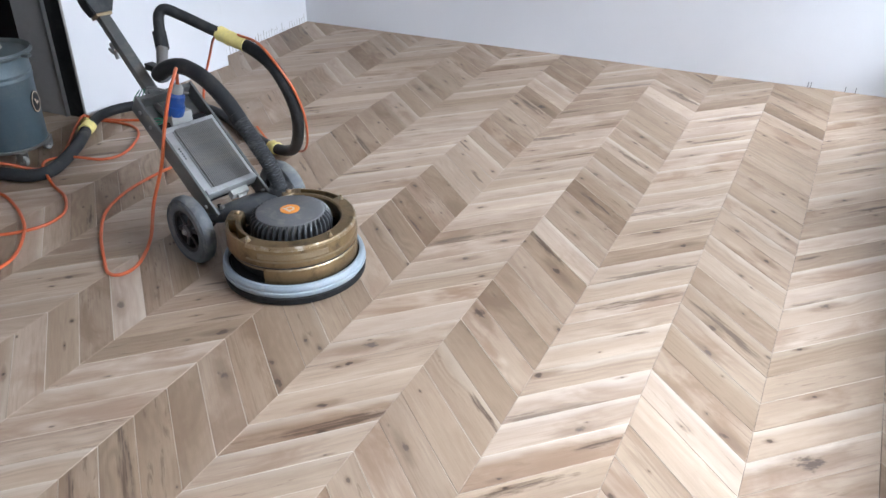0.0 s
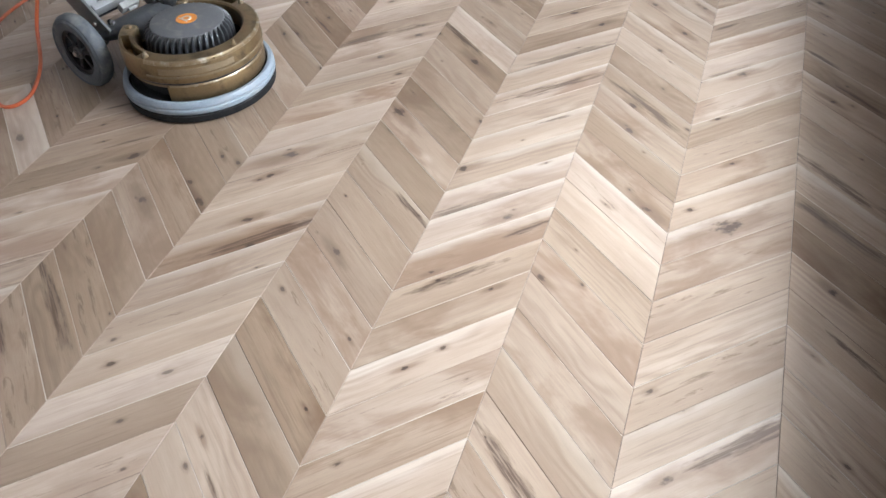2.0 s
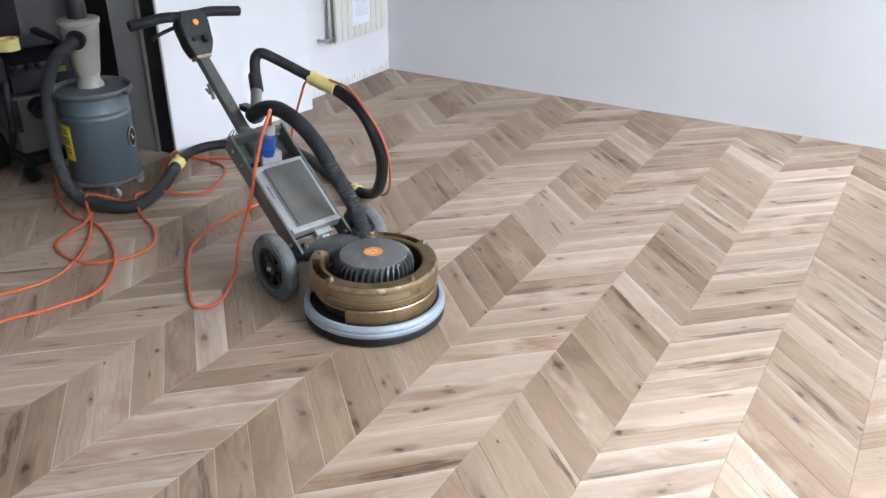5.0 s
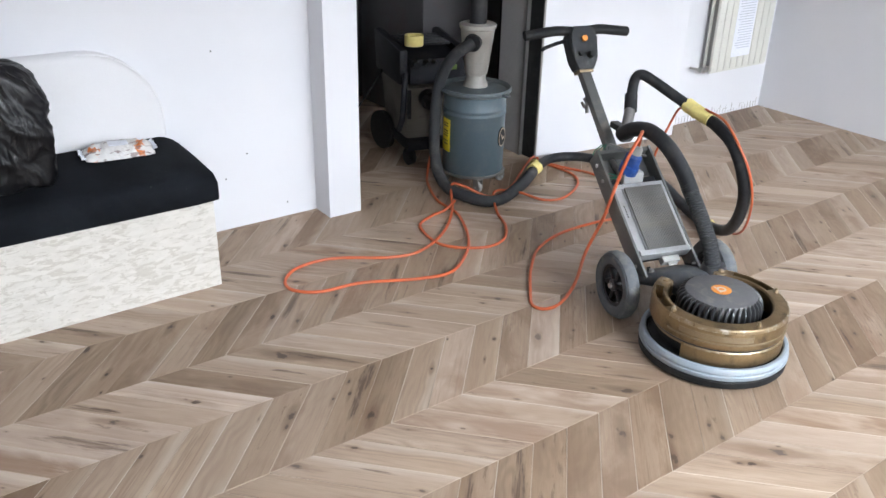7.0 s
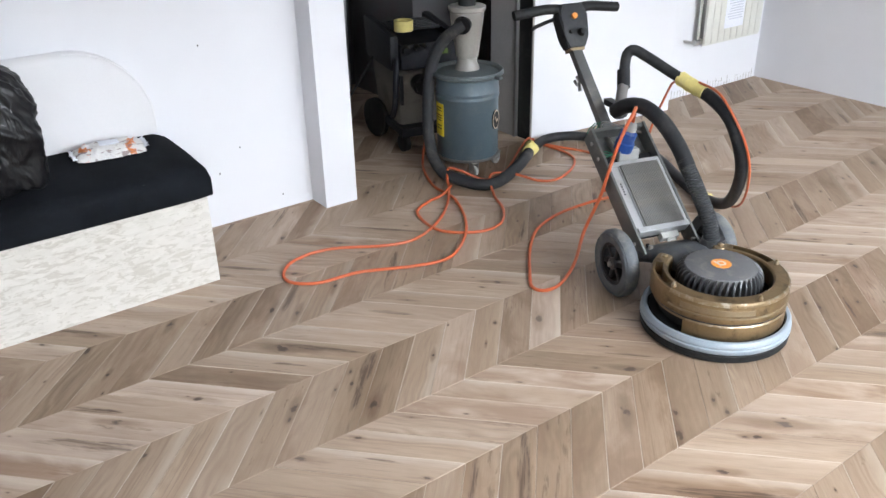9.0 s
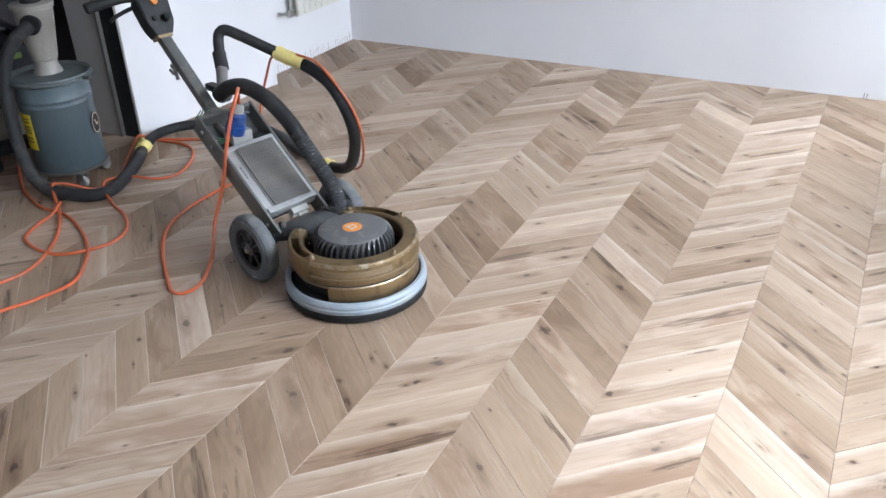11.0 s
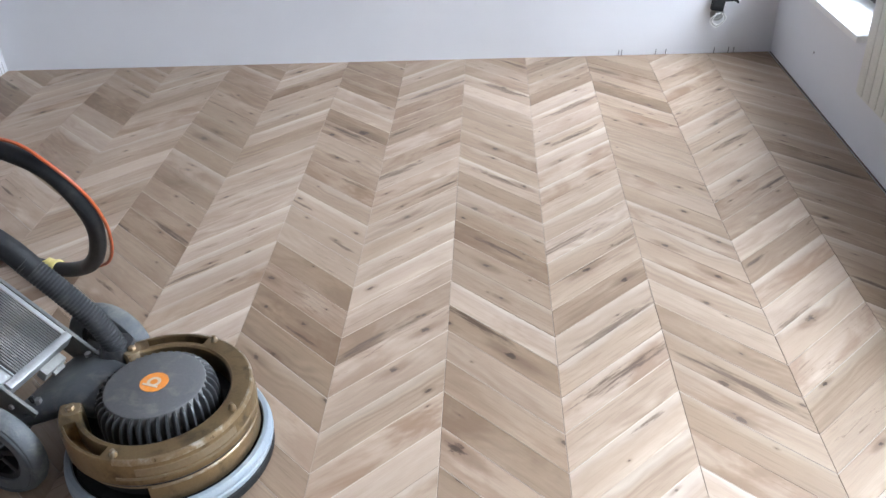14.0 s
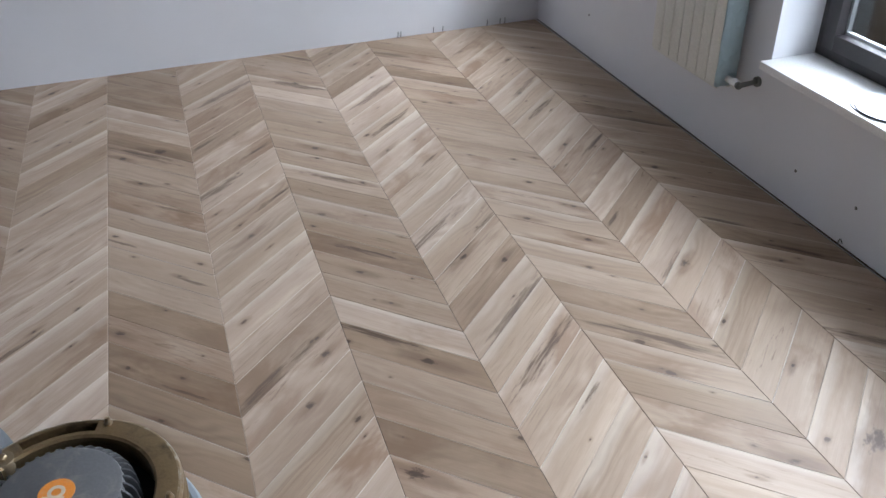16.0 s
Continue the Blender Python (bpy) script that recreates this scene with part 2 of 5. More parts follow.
OAK = oak()
WHITE = plaster("white_plaster", (0.74, 0.742, 0.768))
# grey set low so the colour itself holds the hall's dimness
HALLGREY = plaster("grey_dimmed_hall", (0.16, 0.16, 0.17))
SUBFLOOR = worn("joint_filler", (0.10, 0.07, 0.05), 0.9)
BRASS = worn("worn_brass_paint", (0.24, 0.165, 0.085), 0.40, 0.8, (0.10, 0.075, 0.045), 0.9, 16.0, 0.35)
RUBBED = worn("rubbed_brass", (0.30, 0.22, 0.13), 0.30, 0.75, (0.62, 0.58, 0.50), 0.85, 30.0, 0.4, 240.0)
BRASS_TOP = worn("dusty_brass", (0.25, 0.185, 0.11), 0.5, 0.6, (0.33, 0.27, 0.19), 0.6, 16.0, 0.2)
CASTBLACK = worn("dusty_black_casting", (0.060, 0.062, 0.066), 0.36, 0.5, (0.20, 0.18, 0.16), 0.5, 22.0, 0.3)
CASTGREY = worn("dusty_grey_casting", (0.075, 0.082, 0.090), 0.45, 0.3, (0.20, 0.19, 0.175), 0.5, 14.0, 0.25)
CASTTOP = worn("dusty_grey_cap", (0.115, 0.115, 0.118), 0.55, 0.2, (0.23, 0.21, 0.19), 0.6, 20.0, 0.2)
ORANGE_MARK = worn("orange_emblem", (0.72, 0.24, 0.03), 0.5, 0.0, (0.5, 0.4, 0.3), 0.3, 60.0)
PALE_MARK = worn("pale_emblem", (0.62, 0.50, 0.38), 0.5)
SKIRT = worn("pale_blue_grey_rubber", (0.25, 0.295, 0.335), 0.42, 0.0, (0.36, 0.35, 0.33), 0.5, 12.0, 0.1)
RUBBER = worn("black_rubber", (0.012, 0.0125, 0.0135), 0.6, 0.0, (0.09, 0.085, 0.08), 0.2, 16.0, 0.3)
TYRE = worn("dusty_grey_tyre", (0.085, 0.095, 0.103), 0.65, 0.0, (0.24, 0.23, 0.21), 0.6, 12.0, 0.3)
HOSE = worn("black_hose", (0.016, 0.017, 0.019), 0.5, 0.0, (0.10, 0.09, 0.085), 0.25, 10.0, 0.2)
GREYHOSE = worn("dusty_grey_hose", (0.032, 0.034, 0.037), 0.6, 0.0, (0.17, 0.155, 0.14), 0.5, 8.0, 0.2)
STEEL = worn("brushed_steel", (0.36, 0.355, 0.345), 0.42, 0.85, (0.30, 0.27, 0.23), 0.5, 14.0, 0.15)
STEELDARK = worn("dusty_grey_frame", (0.145, 0.15, 0.145), 0.48, 0.5, (0.30, 0.27, 0.23), 0.5, 10.0, 0.2)
ALU = worn("cast_aluminium", (0.46, 0.47, 0.48), 0.42, 0.6, (0.36, 0.34, 0.31), 0.5, 14.0, 0.2)
ALUDARK = worn("dusty_fin_aluminium", (0.26, 0.255, 0.245), 0.5, 0.4, (0.34, 0.31, 0.27), 0.6, 14.0, 0.2)
BLACKPLASTIC = worn("black_plastic", (0.013, 0.014, 0.016), 0.42, 0.0, (0.10, 0.095, 0.09), 0.25, 20.0, 0.2)
BLUE = worn("blue_plug_plastic", (0.012, 0.065, 0.27), 0.38, 0.0, (0.2, 0.22, 0.26), 0.3, 40.0, 0.1)
PALEGREY = worn("pale_grey_plastic", (0.38, 0.38, 0.365), 0.5, 0.0, (0.3, 0.28, 0.25), 0.4, 20.0)
ORANGE = worn("orange_cable", (0.50, 0.098, 0.030), 0.45, 0.0, (0.42, 0.22, 0.14), 0.35, 14.0, 0.05)
TAPE = worn("yellow_tape", (0.78, 0.66, 0.24), 0.6, 0.0, (0.55, 0.48, 0.30), 0.4, 30.0, 0.5, 60.0)
GREENWIRE = worn("green_wire", (0.03, 0.20, 0.12), 0.5)
DRUM = worn("blue_grey_drum_paint", (0.078, 0.112, 0.132), 0.42, 0.1, (0.16, 0.165, 0.165), 0.4, 7.0, 0.08)
DRUMLID = worn("dusty_drum_lid", (0.085, 0.105, 0.112), 0.45, 0.1, (0.17, 0.17, 0.16), 0.6, 10.0, 0.1)
MILK = worn("milky_plastic", (0.30, 0.285, 0.26), 0.4, 0.0, (0.36, 0.33, 0.28), 0.5, 9.0, 0.08)
YELLOW = worn("yellow_label", (0.74, 0.58, 0.03), 0.5, 0.0, (0.5, 0.42, 0.2), 0.3, 30.0)
VACGREY = worn("dusty_beige_tank", (0.17, 0.158, 0.138), 0.65, 0.0, (0.06, 0.055, 0.05), 0.5, 8.0, 0.2)
VACBLACK = worn("navy_black_plastic", (0.008, 0.009, 0.013), 0.5, 0.0, (0.06, 0.055, 0.05), 0.35, 10.0, 0.2)
for dull in (VACBLACK, VACGREY, RUBBER, BLACKPLASTIC, HOSE, GREYHOSE):
    dull.node_tree.nodes["Principled BSDF"].inputs["Specular IOR Level"].default_value = 0.25
RADIATOR = worn("white_radiator_enamel", (0.66, 0.655, 0.60), 0.35, 0.0, (0.55, 0.52, 0.46), 0.25, 6.0, 0.05)
CHROME = worn("scuffed_chrome", (0.55, 0.55, 0.54), 0.3, 0.9, (0.4, 0.38, 0.35), 0.4, 30.0, 0.05)
FRAME = worn("dark_window_frame", (0.030, 0.026, 0.028), 0.4, 0.0, (0.12, 0.11, 0.11), 0.3, 12.0, 0.1)
SILL = worn("white_window_sill", (0.80, 0.80, 0.79), 0.35, 0.0, (0.62, 0.59, 0.55), 0.3, 10.0, 0.05)
PAPER = worn("white_paper", (0.78, 0.80, 0.86), 0.7, 0.0, (0.66, 0.68, 0.74), 0.3, 10.0, 0.05)
INK = worn("grey_ink", (0.52, 0.54, 0.60), 0.7)


def cloth(name, colour, rough, relief, scale, sheen=0.0):
    m, t, bsdf = material(name)
    co = node(t, "ShaderNodeTexCoord").outputs["Object"]
    w = noise_of(t, co, scale, 4.0, 0.6)
    lint = ramp(t, noise_of(t, co, 75.0, 2.0), 0.74, 0.80)
    col = blend(t, ramp(t, noise_of(t, co, 5.0, 4.0), 0.35, 0.7), colour, tuple(c * 1.7 for c in colour))
    col = blend(t, maths(t, "MULTIPLY", lint, 0.25), col, (0.35, 0.34, 0.33))
    t.links.new(col, bsdf.inputs["Base Color"])
    bsdf.inputs["Roughness"].default_value = rough
    bsdf.inputs["Sheen Weight"].default_value = sheen
    bumped(t, bsdf, w, relief, 0.003)
    return m


def osb():
    """Whitewashed strand board of the bench front: long pale flakes with grey gaps."""
    m, t, bsdf = material("whitewashed_strand_board")
    co = node(t, "ShaderNodeTexCoord").outputs["Object"]
    mp = node(t, "ShaderNodeMapping", {"Vector": co, "Scale": (24.0, 24.0, 75.0)}).outputs[0]
    flakes = node(t, "ShaderNodeTexVoronoi", {"Vector": mp, "Scale": 1.0, "Randomness": 1.0})
    tone = node(t, "ShaderNodeSeparateXYZ", {0: flakes.outputs["Color"]}).outputs[0]
    n = noise_of(t, mp, 0.75, 5.0, 0.68, 0.9)
    patch = noise_of(t, co, 5.0, 3.0)
    col = blend(t, tone, (0.575, 0.545, 0.495), (0.635, 0.605, 0.555))
    col = blend(t, maths(t, "MULTIPLY", ramp(t, maths(t, "ADD", n, maths(t, "MULTIPLY", patch, 0.25)), 0.64, 0.70), 0.60), col, (0.42, 0.385, 0.325))
    col = blend(t, maths(t, "MULTIPLY", ramp(t, noise_of(t, mp, 1.6, 4.0, 0.7), 0.62, 0.67), 0.55), col, (0.37, 0.34, 0.30))
    t.links.new(col, bsdf.inputs["Base Color"])
    bsdf.inputs["Roughness"].default_value = 0.65
    bumped(t, bsdf, n, 0.4, 0.004)
    return m


FABRIC = cloth("black_upholstery", (0.006, 0.007, 0.009), 0.95, 0.25, 260.0)
FABRIC.node_tree.nodes["Principled BSDF"].inputs["Specular IOR Level"].default_value = 0.12
PADDED = worn("white_padding", (0.74, 0.735, 0.745), 0.8, 0.0, (0.70, 0.69, 0.69), 0.3, 5.0, 0.03, 700.0)
STRAND = osb()


def bag_film():
    m, t, bsdf = material("black_bin_bag_film")
    co = node(t, "ShaderNodeTexCoord").outputs["Object"]
    mp = node(t, "ShaderNodeMapping", {"Vector": co, "Scale": (1.0, 1.0, 0.8)}).outputs[0]
    warp = vmath(t, "ADD", mp, node(t, "ShaderNodeTexNoise", {"Vector": mp, "Scale": 3.0, "Detail": 2.0}).outputs["Color"])
    slant = node(t, "ShaderNodeMapping", {"Vector": warp, "Rotation": (0.6, 0.5, 0.4), "Scale": (1.0, 1.0, 0.55)}).outputs[0]
    wide = noise_of(t, slant, 6.0, 1.0, 0.4, 0.5)
    wide = maths(t, "ABSOLUTE", maths(t, "SUBTRACT", wide, 0.5))
    fine = maths(t, "ABSOLUTE", maths(t, "SUBTRACT", noise_of(t, slant, 17.0, 2.0, 0.5, 0.4), 0.5))
    bsdf.inputs["Base Color"].default_value = (0.006, 0.006, 0.007, 1)
    bsdf.inputs["Specular IOR Level"].default_value = 0.24
    t.links.new(maths(t, "MULTIPLY_ADD", noise_of(t, co, 14.0, 3.0), 0.25, 0.25), bsdf.inputs["Roughness"])
    bumped(t, bsdf, maths(t, "ADD", maths(t, "MULTIPLY", wide, -1.6), maths(t, "MULTIPLY", fine, -0.45)), 0.5, 0.022)
    return m


BAG = bag_film()


def glass():
    m, t, bsdf = material("window_glass")
    bsdf.inputs["Base Color"].default_value = (0.97, 0.99, 0.98, 1)
    bsdf.inputs["Roughness"].default_value = 0.02
    bsdf.inputs["Transmission Weight"].default_value = 1.0
    bsdf.inputs["IOR"].default_value = 1.45
    return m


GLASS = glass()

# ---- building helpers ----


def mesh_object(name, bm, mat, smooth=35):
    me = bpy.data.meshes.new(name)
    bmesh.ops.recalc_face_normals(bm, faces=bm.faces)
    bm.to_mesh(me)
    bm.free()
    me.materials.append(mat)
    if smooth:
        me.shade_smooth()
        me.set_sharp_from_angle(angle=radians(smooth))
    return new(name, me)


def thing(name, label, category, m=None, group="", kind=""):
    ob = new(name)
    ob.empty_display_size = 0.05
    if m is not None:
        ob.matrix_world = m
    return tagged(ob, label, category, group, kind)


def part(name, bm, mat, parent, label="", smooth=35):
    ob = mesh_object(name, bm, mat, smooth)
    ob.parent = parent
    return tagged(ob, label)


def box(bm, x0, x1, y0, y1, z0, z1, m=None, bevel=0.0):
    c = Matrix.Translation(((x0 + x1) / 2, (y0 + y1) / 2, (z0 + z1) / 2)) @ Matrix.Diagonal((x1 - x0, y1 - y0, z1 - z0, 1))
    r = bmesh.ops.create_cube(bm, size=1, matrix=(m or Matrix()) @ c)
    if bevel:
        edges = list({e for v in r["verts"] for e in v.link_edges})
        bmesh.ops.bevel(bm, geom=edges, offset=bevel, segments=2, affect="EDGES", profile=0.6)
    return bm


def prism(bm, outline, z0, z1):
    """An upright prism over an outline of (x, y)."""
    low = [bm.verts.new((x, y, z0)) for x, y in outline]
    top = [bm.verts.new((x, y, z1)) for x, y in outline]
    bm.faces.new(low[::-1]), bm.faces.new(top)
    for i in range(len(outline)):
        j = (i + 1) % len(outline)
        bm.faces.new((low[i], low[j], top[j], top[i]))
    return bm


def lathe(bm, profile, m=None, seg=32, turn=360.0, start=0.0, caps=False):
    """A body of revolution about z from a closed or open profile of (radius, height)."""
    m = m or Matrix()
    full = abs(turn - 360) < 1e-6
    n = seg if full else seg + 1
    rows = []
    for i in range(n):
        a = radians(start + turn * i / seg)
        rows.append([bm.verts.new(m @ Vector((r * math.cos(a), r * math.sin(a), z))) for r, z in profile])
    for i in range(seg):
        p, q = rows[i], rows[(i + 1) % n]
        for j in range(len(profile) - 1):
            bm.faces.new((p[j], q[j], q[j + 1], p[j + 1]))
    if not full:
        for row in (rows[0], rows[-1]):
            bm.faces.new(row)
    elif caps:
        for j in (0, len(profile) - 1):
            bm.faces.new([r[j] for r in rows])
    return bm


def rod(bm, a, b, r, seg=12, r2=None):
    a, b = Vector(a), Vector(b)
    turn = (b - a).to_track_quat("Z", "Y").to_matrix().to_4x4()
    return lathe(bm, [(r, 0), (r if r2 is None else r2, (b - a).length)], Matrix.Translation(a) @ turn, seg, caps=True)


def spline(points, step):
    """Points every step metres along a smooth curve through the points given."""
    p = [Vector(q) for q in points]
    p = [2 * p[0] - p[1]] + p + [2 * p[-1] - p[-2]]
    fine = []
    for i in range(1, len(p) - 2):
        for k in range(24):
            t = k / 24
            fine.append(0.5 * (2 * p[i] + (p[i + 1] - p[i - 1]) * t + (2 * p[i - 1] - 5 * p[i] + 4 * p[i + 1] - p[i + 2]) * t * t
                               + (3 * p[i] - p[i - 1] - 3 * p[i + 1] + p[i + 2]) * t ** 3))
    fine.append(p[-2])
    out, left = [fine[0]], step
    for a, b in zip(fine, fine[1:]):
        d = (b - a).length
        while d >= left and d > 1e-9:
            a = a + (b - a) * (left / d)
            out.append(a)
            d, left = (b - a).length, step
        left -= d
    if (out[-1] - fine[-1]).length > step * 0.3:
        out.append(fine[-1])
    return out


def tube(bm, points, r, step=0.02, seg=10, rib=0.0):
    """A round cable or hose along a smooth curve; rib makes every second ring thinner."""
    line = spline(points, step)
    side = Vector((0, 0, 1))
    rings = []
    for i, c in enumerate(line):
        d = (line[min(i + 1, len(line) - 1)] - line[max(i - 1, 0)]).normalized()
        side = side - d * side.dot(d)
        if side.length < 1e-3:
            side = d.orthogonal()
        side.normalize()
        other = d.cross(side)
        rr = r - (rib if i % 2 else 0)
        rings.append([bm.verts.new(c + (side * math.cos(k * math.tau / seg) + other * math.sin(k * math.tau / seg)) * rr) for k in range(seg)])
    for a, b in zip(rings, rings[1:]):
        for k in range(seg):
            bm.faces.new((a[k], a[(k + 1) % seg], b[(k + 1) % seg], b[k]))
    bm.faces.new(rings[0]), bm.faces.new(rings[-1])
    return bm


def BM():
    return bmesh.new()


# ---- the room ----
EAST, NORTH, WEST, SOUTH, TOP = 1.535, 2.145, -2.44, -5.6, 2.6


def structure(name, bm, mat, label, category, smooth=0):
    return tagged(mesh_object(name, bm, mat, smooth), label, category, kind="structure")


structure("wall_north", box(BM(), -2.9, EAST + 0.3, NORTH, NORTH + 0.2, -0.05, TOP), WHITE, "smooth white painted plaster wall at the room's end", "wall")
structure("wall_south", box(BM(), -2.9, EAST + 0.3, SOUTH - 0.2, SOUTH, -0.05, TOP), WHITE, "plain white painted plaster wall behind the bench", "wall")
structure("ceiling", box(BM(), -4.4, EAST + 0.3, SOUTH - 0.2, NORTH + 0.2, TOP, TOP + 0.15), WHITE, "plain white plaster ceiling", "ceiling")

bm = BM()
# the opening from -5.2 to -3.2 is assumed, cut for the back fill lamp
for y0, y1, z0, z1 in ((2.085, NORTH, -0.05, TOP), (1.10, 2.085, -0.05, 0.405), (1.10, 2.085, 2.2, TOP), (0.32, 1.10, -0.05, TOP), (-2.0, 0.32, -0.05, 0.405), (-2.0, 0.32, 2.2, TOP), (-3.2, -2.0, -0.05, TOP), (-5.2, -3.2, -0.05, 0.405), (-5.2, -3.2, 2.2, TOP), (SOUTH, -5.2, -0.05, TOP)):
    box(bm, EAST, EAST + 0.3, y0, y1, z0, z1)
structure("wall_east", bm, WHITE, "white painted plaster wall with window openings, the southern one added", "wall")

bm = BM()
box(bm, -2.70, -2.46, SOUTH, -1.15, -0.05, TOP)
box(bm, -2.70, -2.33, -1.15, -0.99, -0.05, TOP)
box(bm, -2.70, -2.46, -0.99, 0.163, 2.1, TOP)
prism(bm, [(-2.70, 0.163), (-2.425, 0.163), (-2.315, 1.14), (-2.70, 1.14)], -0.05, TOP)
box(bm, -2.70, WEST, 1.14, NORTH, -0.05, TOP)
structure("wall_west", bm, WHITE, "white plaster wall with a pier and an open doorway", "wall")

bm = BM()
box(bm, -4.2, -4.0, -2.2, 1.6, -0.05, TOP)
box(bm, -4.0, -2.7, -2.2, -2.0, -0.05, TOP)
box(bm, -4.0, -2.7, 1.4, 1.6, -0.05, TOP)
structure("wall_hall", bm, HALLGREY, "grey painted walls of the hall, its dimness put into the colour", "wall")

frame_ob = structure("door_frame", box(BM(), -2.74, -2.53, 0.135, 0.163, 0.0, 2.1), worn("grey_door_lining", (0.46, 0.45, 0.45), 0.55, 0.0, (0.24, 0.23, 0.22), 0.3, 5.0, 0.1), "grey lining of the open doorway with a black gap", "door frame")
part("seal", box(BM(), -2.53, -2.43, 0.150, 0.163, 0.0, 2.1), RUBBER, frame_ob, "black gap beside the plaster edge")
part("bead", box(BM(), -2.540, -2.526, 0.128, 0.150, 0.0, 2.1), STEEL, frame_ob, "thin metal edge strip")
part("corner_bead", box(BM(), -2.433, -2.4255, 0.152, 0.1625, 0.0, 2.1), STEEL, frame_ob, "grey metal plaster bead")

# the windows, with deep white reveals; the southernmost is unseen, added to let in fill
win = tagged(new("window_1"), "dark framed casement windows in deep white reveals, the southern one added unseen", "window", kind="structure")
for y0, y1 in ((1.10, 2.085), (-2.0, 0.32), (-5.2, -3.2)):
    b = BM()
    w = 0.035
    box(b, 1.70, 1.78, y0, y0 + w, 0.43, 2.2), box(b, 1.70, 1.78, y1 - w, y1, 0.43, 2.2)
    box(b, 1.70, 1.78, y0 + w, y1 - w, 0.43, 0.43 + w), box(b, 1.70, 1.78, y0 + w, y1 - w, 2.2 - w, 2.2)
    part("frame", b, FRAME, win, "dark brown-black outer frame", 0)
    mid = (y0 + y1) / 2
    for a, c in ((y0 + w, mid - 0.006), (mid + 0.006, y1 - w)):
        b = BM()
        f = 0.052
        for q in ((a, a + f, 0.466, 2.164), (c - f, c, 0.466, 2.164), (a + f, c - f, 0.466, 0.466 + f), (a + f, c - f, 2.164 - f, 2.164)):
            box(b, 1.685, 1.755, *q, bevel=0.004)
        sash = part("sash", b, FRAME, win, "dark casement sash")
        pane = part("pane", box(BM(), 1.716, 1.722, a + f - 0.008, c - f + 0.008, 0.466 + f - 0.008, 2.164 - f + 0.008), GLASS, sash, "clear glass pane", 0)
        pane.visible_shadow = False
        b = BM()
        for q in ((a + f, a + f + 0.009, 0.518, 2.112), (c - f - 0.009, c - f, 0.518, 2.112), (a + f + 0.009, c - f - 0.009, 0.518, 0.527), (a + f + 0.009, c - f - 0.009, 2.103, 2.112)):
            box(b, 1.723, 1.738, *q)
        part("spacer", b, ALU, sash, "pale metal glazing spacer", 0)
    part("window_sill", box(BM(), 1.487, 1.70, y0 - 0.02, y1 - 0.003, 0.405, 0.432, bevel=0.004), SILL, win, "white inner window sill")

# ---- floor ----
COLUMN, DROP = 0.305, 0.286
ROWS_AT = (-44, -16, -8, -6, -2, 0, 8, 14, 40)
ROWS_Y = (-5.69, -2.085, -1.046, -0.770, -0.246, 0.011, 1.017, 1.804, 5.15)


def joint_y(n):
    return float(np.interp(n, ROWS_AT, ROWS_Y))


def joint_on(k, n):
    """Where joint n meets column line k; the boards creep a little towards the window side."""
    y = joint_y(n) - (DROP if k % 2 else 0.0)
    return y + 0.010 * min(max(k + 1, 0), 3) * min(max((-0.5 - y) / 0.7, 0.0), 1.0)


# knots and mineral streaks that stand out, as places on the floor
KNOTS = ((-0.5, -1.19), (-0.19, -0.88), (0.04, -0.58), (0.5, -0.97), (1.06, -0.84), (-1.11, 1.24), (-0.11, -1.27), (-0.64, -1.02), (-0.34, -1.15), (0.43, 0.19),
         (-0.14, -0.29), (-0.17, 0.54), (0.11, 0.22), (0.74, -0.48), (0.85, -0.83), (1.04, -0.07), (0.32, -0.8), (-0.42, 1.26), (0.63, -0.58), (-1.04, -1.04),
         (0.18, -0.23), (0.15, 1.08), (0.19, 1.74), (0.73, -0.35), (0.25, 0.75), (0.07, 0.59), (-0.58, 0.16), (-0.98, -1.75), (-1.42, -1.83), (-1.31, -1.71),
         (-1.81, -2.35), (-1.37, -2.39), (-1.8, -2.07), (-0.75, -1.13), (-1.11, -1.95), (-0.9, -2.04), (-0.53, -0.58))
SMALL = ((-0.04, -0.37), (-0.18, -0.53), (0.36, 1.12), (-0.43, -0.08), (-0.69, 0.32), (0.8, 0.55), (0.76, 0.01), (1.0, 1.84), (0.94, 1.4), (0.93, 0.62), (-0.25, 0.1), (-1.09, 0.94),
         (1.04, -1.21), (-0.09, -1.7), (-0.23, -1.72), (1.32, -1.39), (0.3, -0.56), (0.85, -1.65), (-0.32, -0.96), (0.95, -1.43), (0.96, -0.8), (-0.41, -1.08), (-0.88, -1.87))
LARGE = {0: 0.017, 1: 0.016, 2: 0.019, 4: 0.026, 5: 0.018, 17: 0.020, 20: 0.014, 27: 0.014, 28: 0.020, 22: 0.014}
STREAKS = ((0.47, -0.11), (0.08, -0.08), (0.21, -0.24), (0.47, -0.31), (-0.08, -1.21), (-0.24, -0.19), (0.36, 0.34), (0.37, -0.36), (-0.12, 1.74), (0.78, -0.35),
           (1.32, -0.56), (1.33, -0.77), (-1.29, -2.46), (-1.13, -1.69), (0.19, 1.71), (-0.27, 0.86), (0.5, 1.51), (-0.5, 1.27), (0.74, -1.74), (0.4, -0.94), (1.17, -1.49), (-0.49, -1.59))
PALE = ((-0.78, 0.56), (-0.16, 0.1), (0.16, -0.07), (0.47, 0.93), (0.41, -0.36), (-0.15, 0.12), (0.45, 1.12), (-0.93, -1.47), (-1.07, -1.02), (-2.23, -1.38), (0.48, -1.02), (0.5, -0.79), (-0.72, -1.44))
